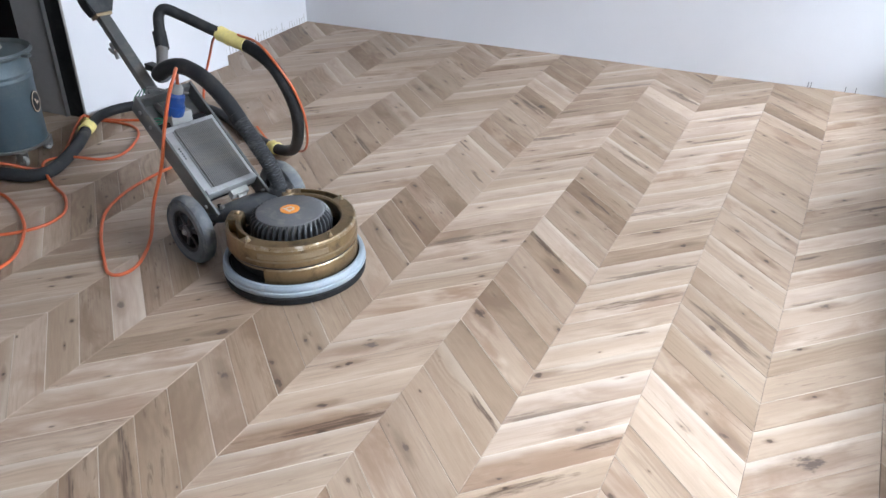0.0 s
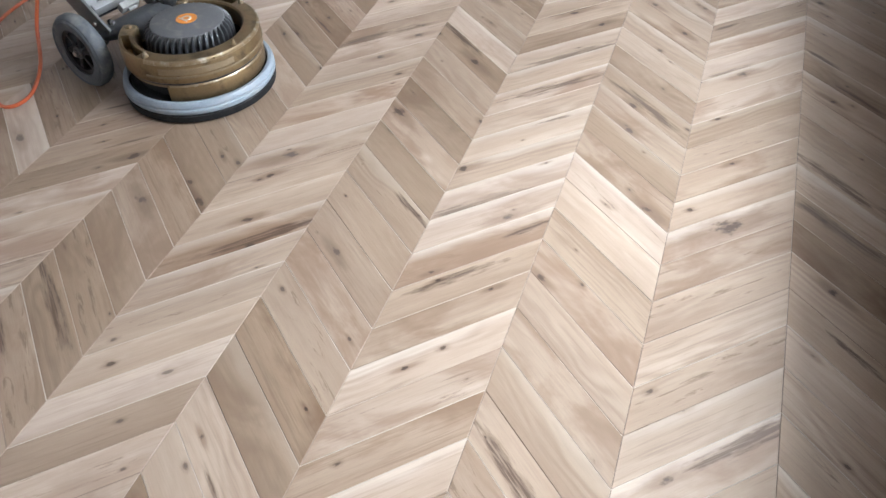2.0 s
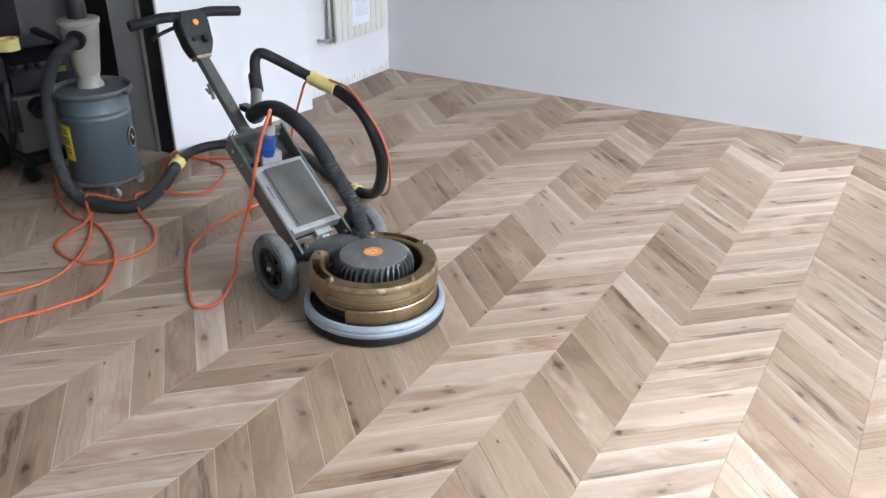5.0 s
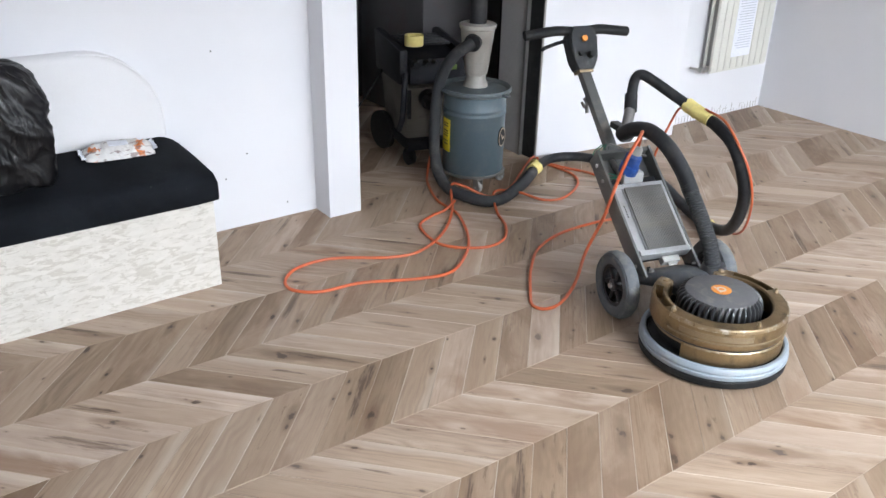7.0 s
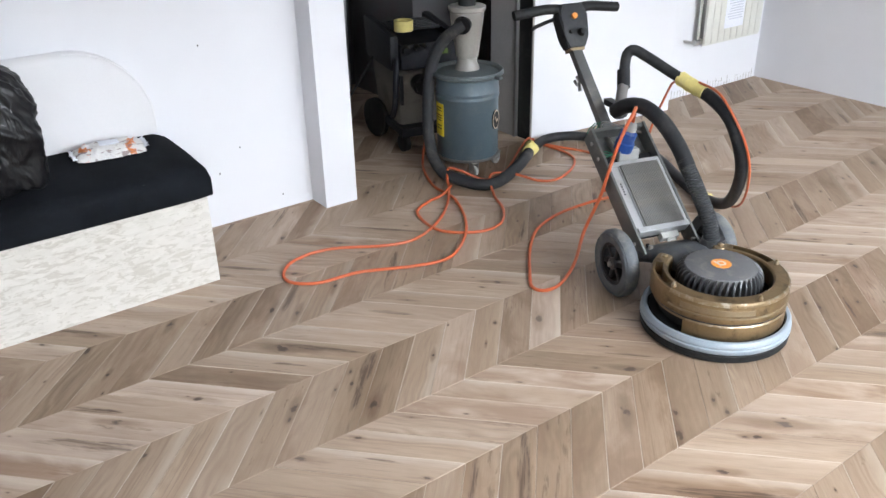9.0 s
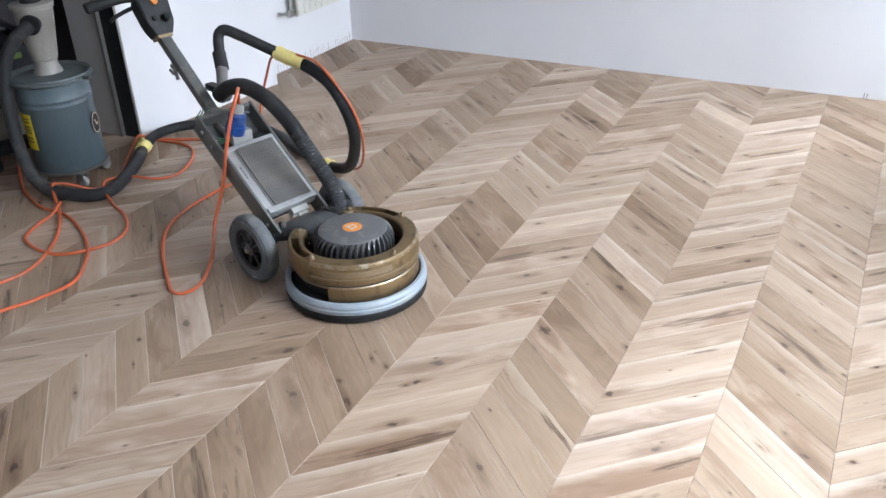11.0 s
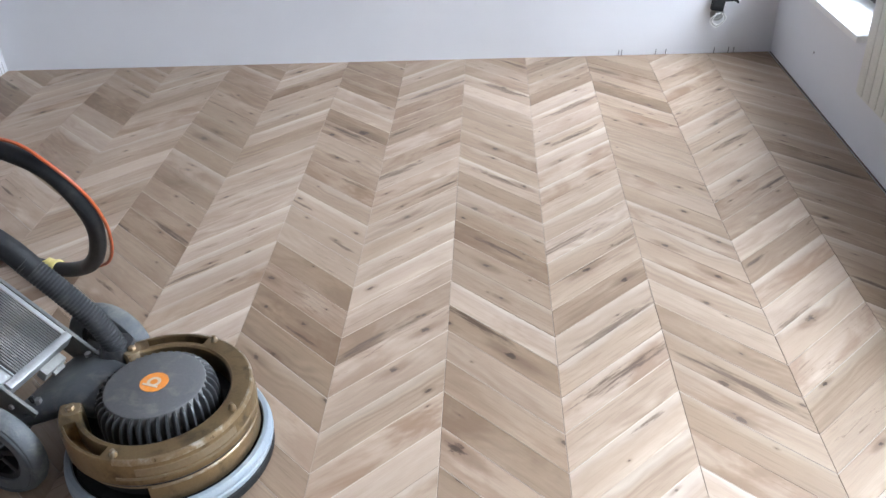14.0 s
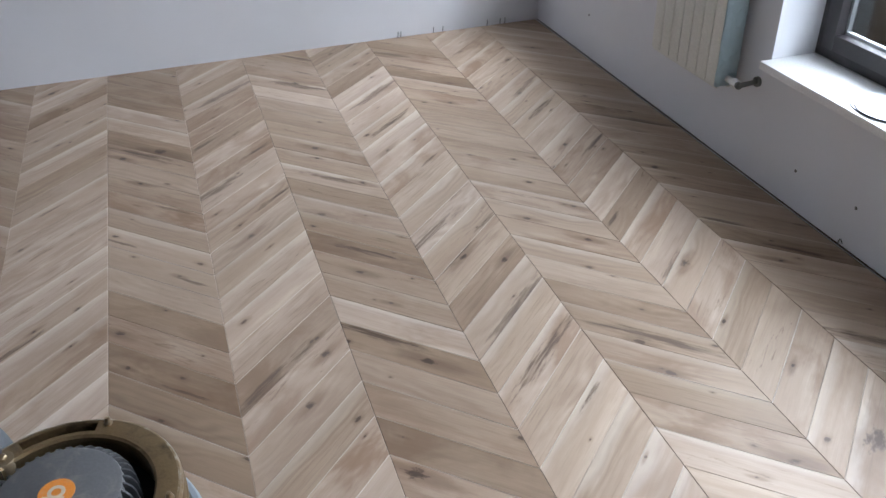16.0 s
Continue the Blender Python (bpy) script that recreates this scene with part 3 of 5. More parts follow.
DARK = ((0.19, -0.25), (-0.42, -0.3), (-0.37, -0.13), (0.13, 0.68), (-0.41, 1.26), (-0.55, -1.54), (0.16, 0.46), (-0.98, -1.86), (-1.74, -2.37), (-0.53, -1.63), (-0.37, -0.9), (-0.45, 0.2), (0.08, -0.72), (0.09, -0.51), (0.14, -1.73), (-0.48, -1.52), (-0.56, -1.36))


def board_of(x, y):
    """The column and row of the board at a place."""
    c = math.floor(x / COLUMN)
    f = x / COLUMN - c
    s = y + DROP * (f if c % 2 == 0 else 1 - f)
    n = -44
    while joint_y(n + 1) <= s:
        n += 1
    return c, n


def near_board(spots):
    found = {}
    for i, (x, y) in enumerate(spots):
        found.setdefault(board_of(x, y), (x, y, i))
    return found


knot_at, small_at, streak_at, pale_at, dark_at = near_board(KNOTS), near_board(SMALL), near_board(STREAKS), near_board(PALE), near_board(DARK)
rng = random.Random(11)


def board_data(c, n):
    """Corners of one board and its vertex data: grain, knot, streak, tone (with column sheen) and joint."""
    xa, xb = c * COLUMN, (c + 1) * COLUMN
    p = [Vector((xa, joint_on(c, n), 0)), Vector((xb, joint_on(c + 1, n), 0)), Vector((xb, joint_on(c + 1, n + 1), 0)), Vector((xa, joint_on(c, n + 1), 0))]
    mid = sum(p, Vector()) / 4
    along = (p[1] - p[0]).normalized()
    across = Vector((-along.y, along.x, 0))
    flip = rng.choice((-1, 1))
    seed = rng.random()

    def local(q):
        d = q - mid
        return d.dot(along) * flip, d.dot(across)

    knot = (rng.uniform(-0.17, 0.17), rng.uniform(-0.04, 0.04), rng.choice((0.0001,) * 5 + (0.005, 0.008, 0.014)))
    speck = (rng.uniform(-0.19, 0.19), rng.uniform(-0.04, 0.04), rng.choice((0.0001, 0.0001, 0.0001, 0.004, 0.007)))
    streak = (rng.uniform(-0.16, 0.16), rng.uniform(-0.045, 0.045), rng.choice((0.0001,) * 14 + (0.006, 0.009, 0.012)))
    if (c, n) in knot_at:
        x, y, i = knot_at[c, n]
        knot = (*local(Vector((x, y, 0))), LARGE.get(i, 0.012) * 1.35)
    if (c, n) in streak_at:
        x, y, i = streak_at[c, n]
        streak = (*local(Vector((x, y, 0))), 0.017)
    if (c, n) in small_at:
        x, y, i = small_at[c, n]
        speck = (*local(Vector((x, y, 0))), 0.009)
    # random tone, plus grain sheen painted in: odd columns lighter, even ones darker
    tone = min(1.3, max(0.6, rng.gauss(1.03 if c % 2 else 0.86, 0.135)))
    if (c, n) in pale_at:
        tone = 1.18
    if (c, n) in dark_at:
        tone = 0.68
    lips = [rng.choice((1.0, 1.0, 0.8, 0.5, 0.1, -0.35)) for _ in range(4)]
    lips[1] = 0.15
    lips[3] = 0.25 if xa < -0.2 else -0.45
    gap, chamfer = 0.0002, 0.0011
    verts, lip = [], []
    lift = rng.uniform(-0.0003, 0.0)
    for inset, z in ((gap + chamfer, lift), (gap, lift - 0.0012), (gap, -0.014)):
        for q, k in zip(p, range(4)):
            sx = 1 if k in (0, 3) else -1
            sy = 1 if k in (0, 1) else -1
            verts.append(q + Vector((sx * inset, 0, 0)) + (along * 0 + Vector((0, sy * inset * 1.35, 0))) + Vector((0, 0, z)))
    faces = [(0, 1, 2, 3)]
    for k in range(4):
        j = (k + 1) % 4
        faces += [(4 + k, 4 + j, j, k), (8 + k, 8 + j, 4 + j, 4 + k)]
    face_lip = [0.0] + [v for k in range(4) for v in (lips[k], lips[k])]
    return verts, faces, face_lip, [(*local(v), seed) for v in verts], knot, streak, tone, speck


def board_mesh(name, boards):
    verts, faces, lip, grain, knot, streak, tone, speck = [], [], [], [], [], [], [], []
    for v, f, l, g, k, s, tn, e in boards:
        base = len(verts)
        verts += [tuple(q) for q in v]
        faces += [tuple(base + i for i in q) for q in f]
        lip += l
        grain += g
        knot += [k] * len(v)
        streak += [s] * len(v)
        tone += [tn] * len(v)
        speck += [e] * len(v)
    me = bpy.data.meshes.new(name)
    me.from_pydata(verts, [], faces)
    for key, kind, domain, data in (("grain", "FLOAT_VECTOR", "POINT", grain), ("knot", "FLOAT_VECTOR", "POINT", knot), ("streak", "FLOAT_VECTOR", "POINT", streak), ("speck", "FLOAT_VECTOR", "POINT", speck)):
        me.attributes.new(key, kind, domain).data.foreach_set("vector", [x for q in data for x in q])
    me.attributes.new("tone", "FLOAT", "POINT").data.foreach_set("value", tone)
    me.attributes.new("lip", "FLOAT", "FACE").data.foreach_set("value", lip)
    me.materials.append(OAK)
    return me


floor = structure("floor", box(BM(), -4.2, EAST + 0.3, SOUTH - 0.2, NORTH + 0.2, -0.10, -0.0125), SUBFLOOR, "chevron oak parquet floor, freshly sanded and unfinished", "floor")


def lay_floor():
    laid = []
    for c in range(-14, 5):
        for n in range(-44, 24):
            y = joint_y(n) - DROP / 2
            if (c >= -9 and SOUTH - 0.1 < y < NORTH + 0.15) or (c < -9 and -2.2 < y < 1.6):
                laid.append((math.hypot((c + 0.5) * COLUMN - 0.1, y + 0.55), c, n, board_data(c, n)))
    laid.sort(key=lambda q: q[0])
    for d, c, n, data in laid[:300]:
        ob = new("board", board_mesh("board", [data]))
        ob.parent = floor
    rest = new("boards_further_off", board_mesh("boards_further_off", [q[3] for q in laid[300:]]))
    rest.parent = floor
    tagged(rest, "further oak chevron boards of the same floor", kind="stuff")

# ---- the floor sander ----
SANDER = pose(-0.648, -0.604, 0, 0, 0, 163)  # +x runs back to the handle, +y to the wheel by the cable loop


def lean(x, z, angle):
    """A pose in the sander's middle plane whose x runs up the slope."""
    return pose(x, 0, z) @ pose(0, 0, 0, 0, -angle, 0)


def floor_sander():
    s = thing("floor_sander", "planetary floor sander with brass shroud and dusty grey handle", "floor sander", SANDER)
    # the disc and its rubber skirt
    part("base_ring", lathe(BM(), [(0.0, 0.003), (0.230, 0.003), (0.242, 0.008), (0.244, 0.030), (0.236, 0.036), (0.0, 0.036)], seg=72), RUBBER, s, "black rubber foot ring on the floor")
    part("skirt", lathe(BM(), [(0.222, 0.034), (0.241, 0.035), (0.245, 0.041), (0.245, 0.050), (0.241, 0.053), (0.241, 0.056), (0.2435, 0.060), (0.241, 0.070), (0.236, 0.075), (0.226, 0.075), (0.222, 0.070)], seg=72), SKIRT, s, "pale blue-grey rubber skirt with a moulded groove")
    part("plinth", lathe(BM(), [(0.0, 0.036), (0.221, 0.036), (0.214, 0.068), (0.0, 0.072)], seg=48), RUBBER, s, "black plate under the brass shroud")
    # brass shroud: a lower band and an upper horseshoe, open towards the wheels
    part("inner_drum", lathe(BM(), [(0.0, 0.070), (0.188, 0.070), (0.188, 0.128), (0.0, 0.128)], seg=40), RUBBER, s, "dark drum behind the brass bands")
    part("lower_band", lathe(BM(), [(0.190, 0.071), (0.216, 0.071), (0.2185, 0.075), (0.2185, 0.122), (0.2165, 0.125), (0.190, 0.125)], seg=52, turn=204, start=116), BRASS, s, "lower brass-coloured band")
    part("gap_band", lathe(BM(), [(0.190, 0.125), (0.214, 0.125), (0.214, 0.131), (0.190, 0.131)], seg=60, turn=262, start=49), CASTBLACK, s, "dark groove between the bands")
    part("recessed_band", lathe(BM(), [(0.190, 0.112), (0.208, 0.112), (0.2095, 0.115), (0.2095, 0.131), (0.190, 0.131)], seg=20, turn=74, start=42), BRASS_TOP, s, "recessed brass arm behind the cut-out")
    b = BM()
    rim = [(0.167, 0.193), (0.168, 0.145), (0.200, 0.131), (0.2165, 0.131), (0.2195, 0.135), (0.2195, 0.198), (0.216, 0.205), (0.206, 0.208), (0.173, 0.207), (0.168, 0.202), (0.167, 0.193)]
    slotted = rim[:7] + [(0.2105, 0.2065), (0.2085, 0.204), (0.2085, 0.160), (0.1835, 0.160), (0.1835, 0.204), (0.1815, 0.2072)] + rim[8:]
    for profile, start, end in ((rim, 30, 50), (slotted, 50, 92), (rim, 92, 268), (slotted, 268, 312), (rim, 312, 330)):
        lathe(b, profile, None, round((end - start) / 4), end - start, start)
    shroud = part("shroud", b, BRASS, s, "worn brass horseshoe shroud with curved slots")
    part("worn_edge", lathe(BM(), [(0.2198, 0.193), (0.2203, 0.1985), (0.2165, 0.2058), (0.2125, 0.2070), (0.2140, 0.2040)], None, 56, 226, 100), RUBBED, shroud, "edge rubbed bright and chipped")
    part("worn_lip", lathe(BM(), [(0.2188, 0.119), (0.2194, 0.1222), (0.2170, 0.1256), (0.2160, 0.1225)], None, 44, 200, 118), RUBBED, shroud, "rubbed edge of the lower band")
    part("rim_band", lathe(BM(), [(0.2194, 0.150), (0.2222, 0.151), (0.2222, 0.157), (0.2194, 0.158)], None, 44, 232, 100), BRASS_TOP, shroud, "raised brass bead round the rim")
    for a in (36, 324):
        b = BM()
        m = pose(0, 0, 0, 0, 0, a)
        lathe(b, [(0.0, 0.090), (0.025, 0.090), (0.026, 0.199), (0.022, 0.208), (0.0, 0.209)], m @ pose(0.190, 0, 0), 20)
        end = part("shroud_end", b, BRASS_TOP, s, "rounded brass end lug")
        b = BM()
        lathe(b, [(0.0, 0.208), (0.011, 0.208), (0.011, 0.213), (0.008, 0.216), (0.0, 0.217)], m @ pose(0.190, 0, 0), 6)
        part("bolt", b, RUBBED, end, "brassy hexagon bolt head")
    for a in (100, 180, 262):
        b = BM()
        m = pose(0, 0, 0, 0, 0, a)
        lathe(b, [(0.0, 0.205), (0.009, 0.205), (0.009, 0.212), (0.006, 0.217), (0.005, 0.224), (0.0, 0.225)], m @ pose(0.203, 0, 0), 10)
        part("bolt", b, RUBBED, shroud, "small upright brass bolt")
    b = BM()
    lathe(b, [(0.2195, 0.162), (0.2215, 0.163), (0.2215, 0.182), (0.2195, 0.183)], None, 14, 62, 112)
    part("rim_plate", b, BRASS_TOP, shroud, "scratched brass plate on the rim")
    part("well", lathe(BM(), [(0.0, 0.106), (0.158, 0.106), (0.158, 0.112), (0.0, 0.112)], seg=40), CASTBLACK, s, "dark well round the motor")
    # the finned motor
    motor = part("motor", lathe(BM(), [(0.0, 0.110), (0.118, 0.110), (0.120, 0.195), (0.1175, 0.222), (0.1145, 0.2295), (0.108, 0.2325), (0.0, 0.234)], seg=48), CASTTOP, s, "round motor with a dusty grey cap")
    first = None
    for i in range(40):
        if first is None:
            b = BM()
            # a swept fin: it leans as it falls and rolls over into the cap
            edge = ((0.113, 0.2285, 3.0), (0.122, 0.2265, 2.2), (0.1305, 0.2195, 1.2), (0.1365, 0.207, 0.2), (0.1395, 0.185, -0.8), (0.1400, 0.150, -1.6), (0.1385, 0.118, -2.2))
            rows = []
            for r, z, lag in edge:
                row = []
                for rr, wide in ((r, 1.1), (r - 0.004, 2.1), (min(r - 0.016, 0.112), 2.4)):
                    for sgn in (-1, 1):
                        ang = radians(lag + sgn * wide)
                        row.append(b.verts.new((rr * math.cos(ang), rr * math.sin(ang), z - (0.0 if rr == r else 0.002))))
                rows.append(row)
            for p, q in zip(rows, rows[1:]):
                for k0, k1 in ((0, 1), (1, 3), (3, 5), (5, 4), (4, 2), (2, 0)):
                    b.faces.new((p[k0], p[k1], q[k1], q[k0]))
            for row in (rows[0], rows[-1]):
                b.faces.new([row[k] for k in (0, 1, 3, 5, 4, 2)])
            first = part("fin", b, CASTBLACK, motor, "upright black cooling fin")
        else:
            again = new("fin", first.data)
            again.parent = motor
            again.matrix_basis = pose(0, 0, 0, 0, 0, i * 9)
    mark = part("emblem", lathe(BM(), [(0.0, 0.2330), (0.033, 0.2330), (0.033, 0.2350), (0.0, 0.2350)], seg=32), ORANGE_MARK, motor, "round orange emblem")
    b = BM()
    lathe(b, [(0.009, 0.2350), (0.016, 0.2350), (0.016, 0.2362), (0.009, 0.2362)], None, 24)
    box(b, -0.018, 0.022, 0.0105, 0.016, 0.2350, 0.2361)
    part("emblem_ring", b, PALE_MARK, mark, "pale ring in the emblem")
    # neck between motor and carriage
    b = BM()
    rings = []
    for x, z, wide, tall in ((0.352, 0.126, 0.128, 0.016), (0.335, 0.130, 0.136, 0.024), (0.29, 0.142, 0.126, 0.032), (0.235, 0.160, 0.096, 0.037), (0.18, 0.173, 0.084, 0.036), (0.125, 0.168, 0.080, 0.030)):
        ring = []
        for k in range(20):
            ang = math.tau * k / 20
            cy, cz = math.cos(ang), math.sin(ang)
            ring.append(b.verts.new((x, wide * math.copysign(abs(cy) ** 0.6, cy), z + tall * math.copysign(abs(cz) ** 0.7, cz))))
        rings.append(ring)
    for p, q in zip(rings, rings[1:]):
        for k in range(20):
            b.faces.new((p[k], p[(k + 1) % 20], q[(k + 1) % 20], q[k]))
    b.faces.new(rings[0]), b.faces.new(rings[-1])
    neck = part("neck", b, CASTGREY, s, "dusty grey cast neck curving from axle to motor")
    for y in (0.088, -0.088):
        part("neck_bolt", rod(BM(), (0.275, y, 0.160), (0.277, y, 0.186), 0.009, 6), STEEL, neck, "hexagon bolt of the neck")
    b = BM()
    rod(b, (0.31, -0.195, 0.124), (0.31, 0.195, 0.124), 0.012, 14)
    part("axle", b, STEEL, s, "steel wheel axle")
    for y in (0.2, -0.2):
        out = 1 if y > 0 else -1
        m = pose(0.31, y, 0.124) @ pose(0, 0, 0, -90 * out, 0, 0)
        tyre_profile = [(0.078, -0.024), (0.100, -0.027), (0.116, -0.022), (0.1235, -0.010), (0.1235, 0.010), (0.116, 0.022), (0.100, 0.027), (0.078, 0.024), (0.078, -0.024)]
        b = BM()
        lathe(b, tyre_profile, m, 44)
        for r in (0.104, 0.110):
            lathe(b, [(r, 0.0245), (r + 0.0015, 0.0275), (r + 0.003, 0.0245)], m, 44)
        wheel = part("wheel", lathe(BM(), [(0.0, -0.020), (0.020, -0.020), (0.022, 0.022), (0.014, 0.026), (0.0, 0.026)], m, 20), CASTBLACK, s, "black spoked wheel with a grey tyre")
        part("tyre", b, TYRE, wheel, "dusty grey rubber tyre")
        b = BM()
        lathe(b, [(0.066, -0.016), (0.079, -0.018), (0.079, 0.018), (0.066, 0.016), (0.066, -0.016)], m, 36)
        for k in range(6):
            mm = m @ pose(0, 0, 0, 0, 0, 60 * k + 12)
            box(b, 0.018, 0.070, -0.0085, 0.0085, -0.010, 0.014, mm, 0.003)
        part("rim", b, BLACKPLASTIC, wheel, "black six-spoked rim")
        part("hub_bolt", lathe(BM(), [(0.0, 0.026), (0.010, 0.026), (0.010, 0.034), (0.0, 0.036)], m, 6), STEEL, wheel, "steel hub bolt")
    # sloping carriage: two side rails, the finned converter, the handle stem
    rail_m = lean(0.30, 0.165, 36.5)
    for y in (0.112, -0.112):
        b = BM()
        box(b, -0.03, 0.52, y - 0.005, y + 0.005, -0.055, 0.022, rail_m, 0.002)
        rail = part("side_rail", b, STEELDARK, s, "dusty grey steel side rail")
        for u in (0.03, 0.40, 0.47):
            part("bolt", rod(BM(), rail_m @ Vector((u, y * 1.045, -0.012)), rail_m @ Vector((u, y * 1.10, -0.012)), 0.007, 6), STEEL, rail, "small steel bolt")
    b = BM()
    box(b, 0.42, 0.52, -0.107, 0.107, -0.052, -0.040, rail_m, 0.002)
    box(b, 0.505, 0.52, -0.107, 0.107, -0.040, 0.015, rail_m, 0.002)
    part("cross_plate", b, STEELDARK, s, "grey steel cross plate")
    b = BM()
    box(b, 0.06, 0.40, -0.104, 0.104, -0.052, -0.012, rail_m, 0.004)
    part("motor_case", b, BLACKPLASTIC, s, "black case under the converter")
    cm = lean(0.335, 0.205, 36.5)
    conv = part("converter", box(BM(), 0.0, 0.305, -0.105, 0.105, -0.030, 0.004, cm, 0.004), ALU, s, "cast aluminium converter with cooling fins")
    part("fin_bed", box(BM(), 0.022, 0.286, -0.0915, 0.070, 0.0040, 0.0060, cm), BLACKPLASTIC, conv, "dark bed between the fins", 0)
    first = None
    for i in range(24):
        y = -0.087 + i * 0.0066
        if first is None:
            first = part("fin", box(BM(), 0.022, 0.286, -0.0018, 0.0018, 0.0045, 0.0185), ALUDARK, conv, "dusty lengthwise cooling fin", 0)
            fin = first
        else:
            fin = new("fin", first.data)
            fin.parent = conv
        fin.matrix_basis = cm @ pose(0, y, 0)
    b = BM()
    box(b, 0.0, 0.022, -0.104, 0.104, 0.004, 0.016, cm, 0.003)
    box(b, 0.286, 0.305, -0.104, 0.104, 0.004, 0.012, cm, 0.003)
    box(b, 0.022, 0.286, -0.104, -0.0915, 0.004, 0.012, cm, 0.002)
    box(b, 0.022, 0.286, 0.0705, 0.0735, 0.004, 0.0125, cm, 0.001)
    part("border", b, ALU, conv, "pale aluminium border")
    b = BM()
    for k in range(5):
        box(b, 0.165 + k * 0.011, 0.171 + k * 0.011, 0.088, 0.093, 0.0042, 0.0058, cm)
    part("print", b, BLACKPLASTIC, conv, "row of small dark marks", 0)
    b = BM()
    box(b, -0.026, -0.002, -0.060, 0.010, -0.040, -0.008, cm, 0.003)
    rod(b, cm @ Vector((-0.032, -0.045, -0.02)), cm @ Vector((-0.032, -0.01, -0.02)), 0.006, 8)
    part("connector", b, PALEGREY, s, "pale connector block below the converter")
    b = BM()
    tube(b, [(0.31, 0.08, 0.175), (0.27, 0.085, 0.15), (0.20, 0.05, 0.165), (0.14, -0.02, 0.185), (0.10, -0.06, 0.17)], 0.007, 0.012, 8)
    part("motor_cable", b, RUBBER, s, "black cable to the motor")
    # handle stem, from the carriage up to the head
    a = math.degrees(math.atan2(0.71 - 0.445, 1.098 - 0.785))
    sm = lean(0.74, 0.407, a)
    stem = part("stem", box(BM(), 0.0, 0.47, -0.022, 0.022, -0.018, 0.018, sm, 0.005), STEELDARK, s, "grey square steel handle stem")
    b = BM()
    box(b, -0.02, 0.075, -0.034, 0.034, -0.040, -0.018, sm, 0.003)
    rod(b, sm @ Vector((0.05, -0.045, 0.0)), sm @ Vector((0.05, 0.045, 0.0)), 0.012, 12)
    rod(b, (0.64, -0.03, 0.40), (0.765, -0.03, 0.44), 0.012, 10)
    rod(b, (0.64, 0.03, 0.40), (0.765, 0.03, 0.44), 0.012, 10)
    part("hinge", b, STEEL, s, "steel tilting hinge of the handle")
    b = BM()
    box(b, 0.30, 0.335, -0.028, 0.028, -0.030, -0.016, sm, 0.002)
    rod(b, sm @ Vector((0.318, 0.012, -0.03)), sm @ Vector((0.318, 0.012, -0.066)), 0.006, 8)
    rod(b, sm @ Vector((0.318, 0.012, -0.066)), sm @ Vector((0.345, 0.012, -0.072)), 0.006, 8)
    rod(b, sm @ Vector((0.318, 0.012, -0.045)), sm @ Vector((0.285, 0.012, -0.060)), 0.008, 8)
    part("cable_hook", b, STEEL, stem, "bent steel cable hook")
    b = BM()
    hm = lean(1.075, 0.70, 62)
    prism_pts = [(0.0, -0.036), (0.0, 0.036), (0.045, 0.054), (0.140, 0.064), (0.182, 0.044), (0.182, -0.044), (0.140, -0.064), (0.045, -0.054)]
    low = [b.verts.new(hm @ Vector((u, y, -0.040))) for u, y in prism_pts]
    top = [b.verts.new(hm @ Vector((u, y, 0.034 if u > 0.02 else 0.018))) for u, y in prism_pts]
    b.faces.new(low), b.faces.new(top)
    for i in range(8):
        b.faces.new((low[i], low[(i + 1) % 8], top[(i + 1) % 8], top[i]))
    bmesh.ops.bevel(b, geom=list(b.edges), offset=0.006, segments=2, affect="EDGES")
    head = part("control_head", b, BLACKPLASTIC, s, "black plastic control head")
    b = BM()
    for y in (-0.002,):
        rod(b, hm @ Vector((0.128, y, 0.030)), hm @ Vector((0.128, y, 0.042)), 0.012, 18)
    part("button", b, ORANGE_MARK, head, "round orange button")
    b = BM()
    rod(b, hm @ Vector((0.060, -0.022, 0.030)), hm @ Vector((0.060, -0.022, 0.052)), 0.016, 16, 0.012)
    rod(b, hm @ Vector((0.066, 0.022, 0.030)), hm @ Vector((0.066, 0.022, 0.042)), 0.009, 12)
    part("knob", b, RUBBER, head, "black turning knobs")
    b = BM()
    box(b, -0.008, 0.004, -0.032, 0.032, -0.036, 0.020, hm, 0.002)
    part("collar", b, BRASS_TOP, head, "thin brown collar")
    for sgn in (1, -1):
        b = BM()
        tube(b, [(1.150, sgn * 0.035, 0.850), (1.165, sgn * 0.10, 0.852), (1.172, sgn * 0.17, 0.842), (1.176, sgn * 0.235, 0.832)], 0.024, 0.012, 14)
        for v in b.verts:
            v.co.z = 0.842 + (v.co.z - 0.842) * 0.85
        part("grip", b, RUBBER, head, "black rubber handle grip")
    b = BM()
    tube(b, [(1.145, 0.05, 0.815), (1.165, 0.09, 0.800), (1.180, 0.135, 0.780), (1.185, 0.15, 0.768)], 0.008, 0.01, 8)
    part("lever", b, BLACKPLASTIC, head, "slim black lever under the grip")
    # power socket and wires at the top of the carriage
    b = BM()
    box(b, 0.60, 0.665, -0.040, 0.045, 0.375, 0.425, None, 0.006)
    part("socket_box", b, PALEGREY, s, "pale grey socket box")
    b = BM()
    pm = pose(0.628, 0.018, 0.418) @ pose(0, 0, 0, 10, -12, 0)
    lathe(b, [(0.0, 0.0), (0.036, 0.0), (0.037, 0.034), (0.032, 0.038), (0.032, 0.074), (0.024, 0.084), (0.0, 0.084)], pm, 18)
    plug = part("plug", b, BLUE, s, "bright blue industrial plug")
    b = BM()
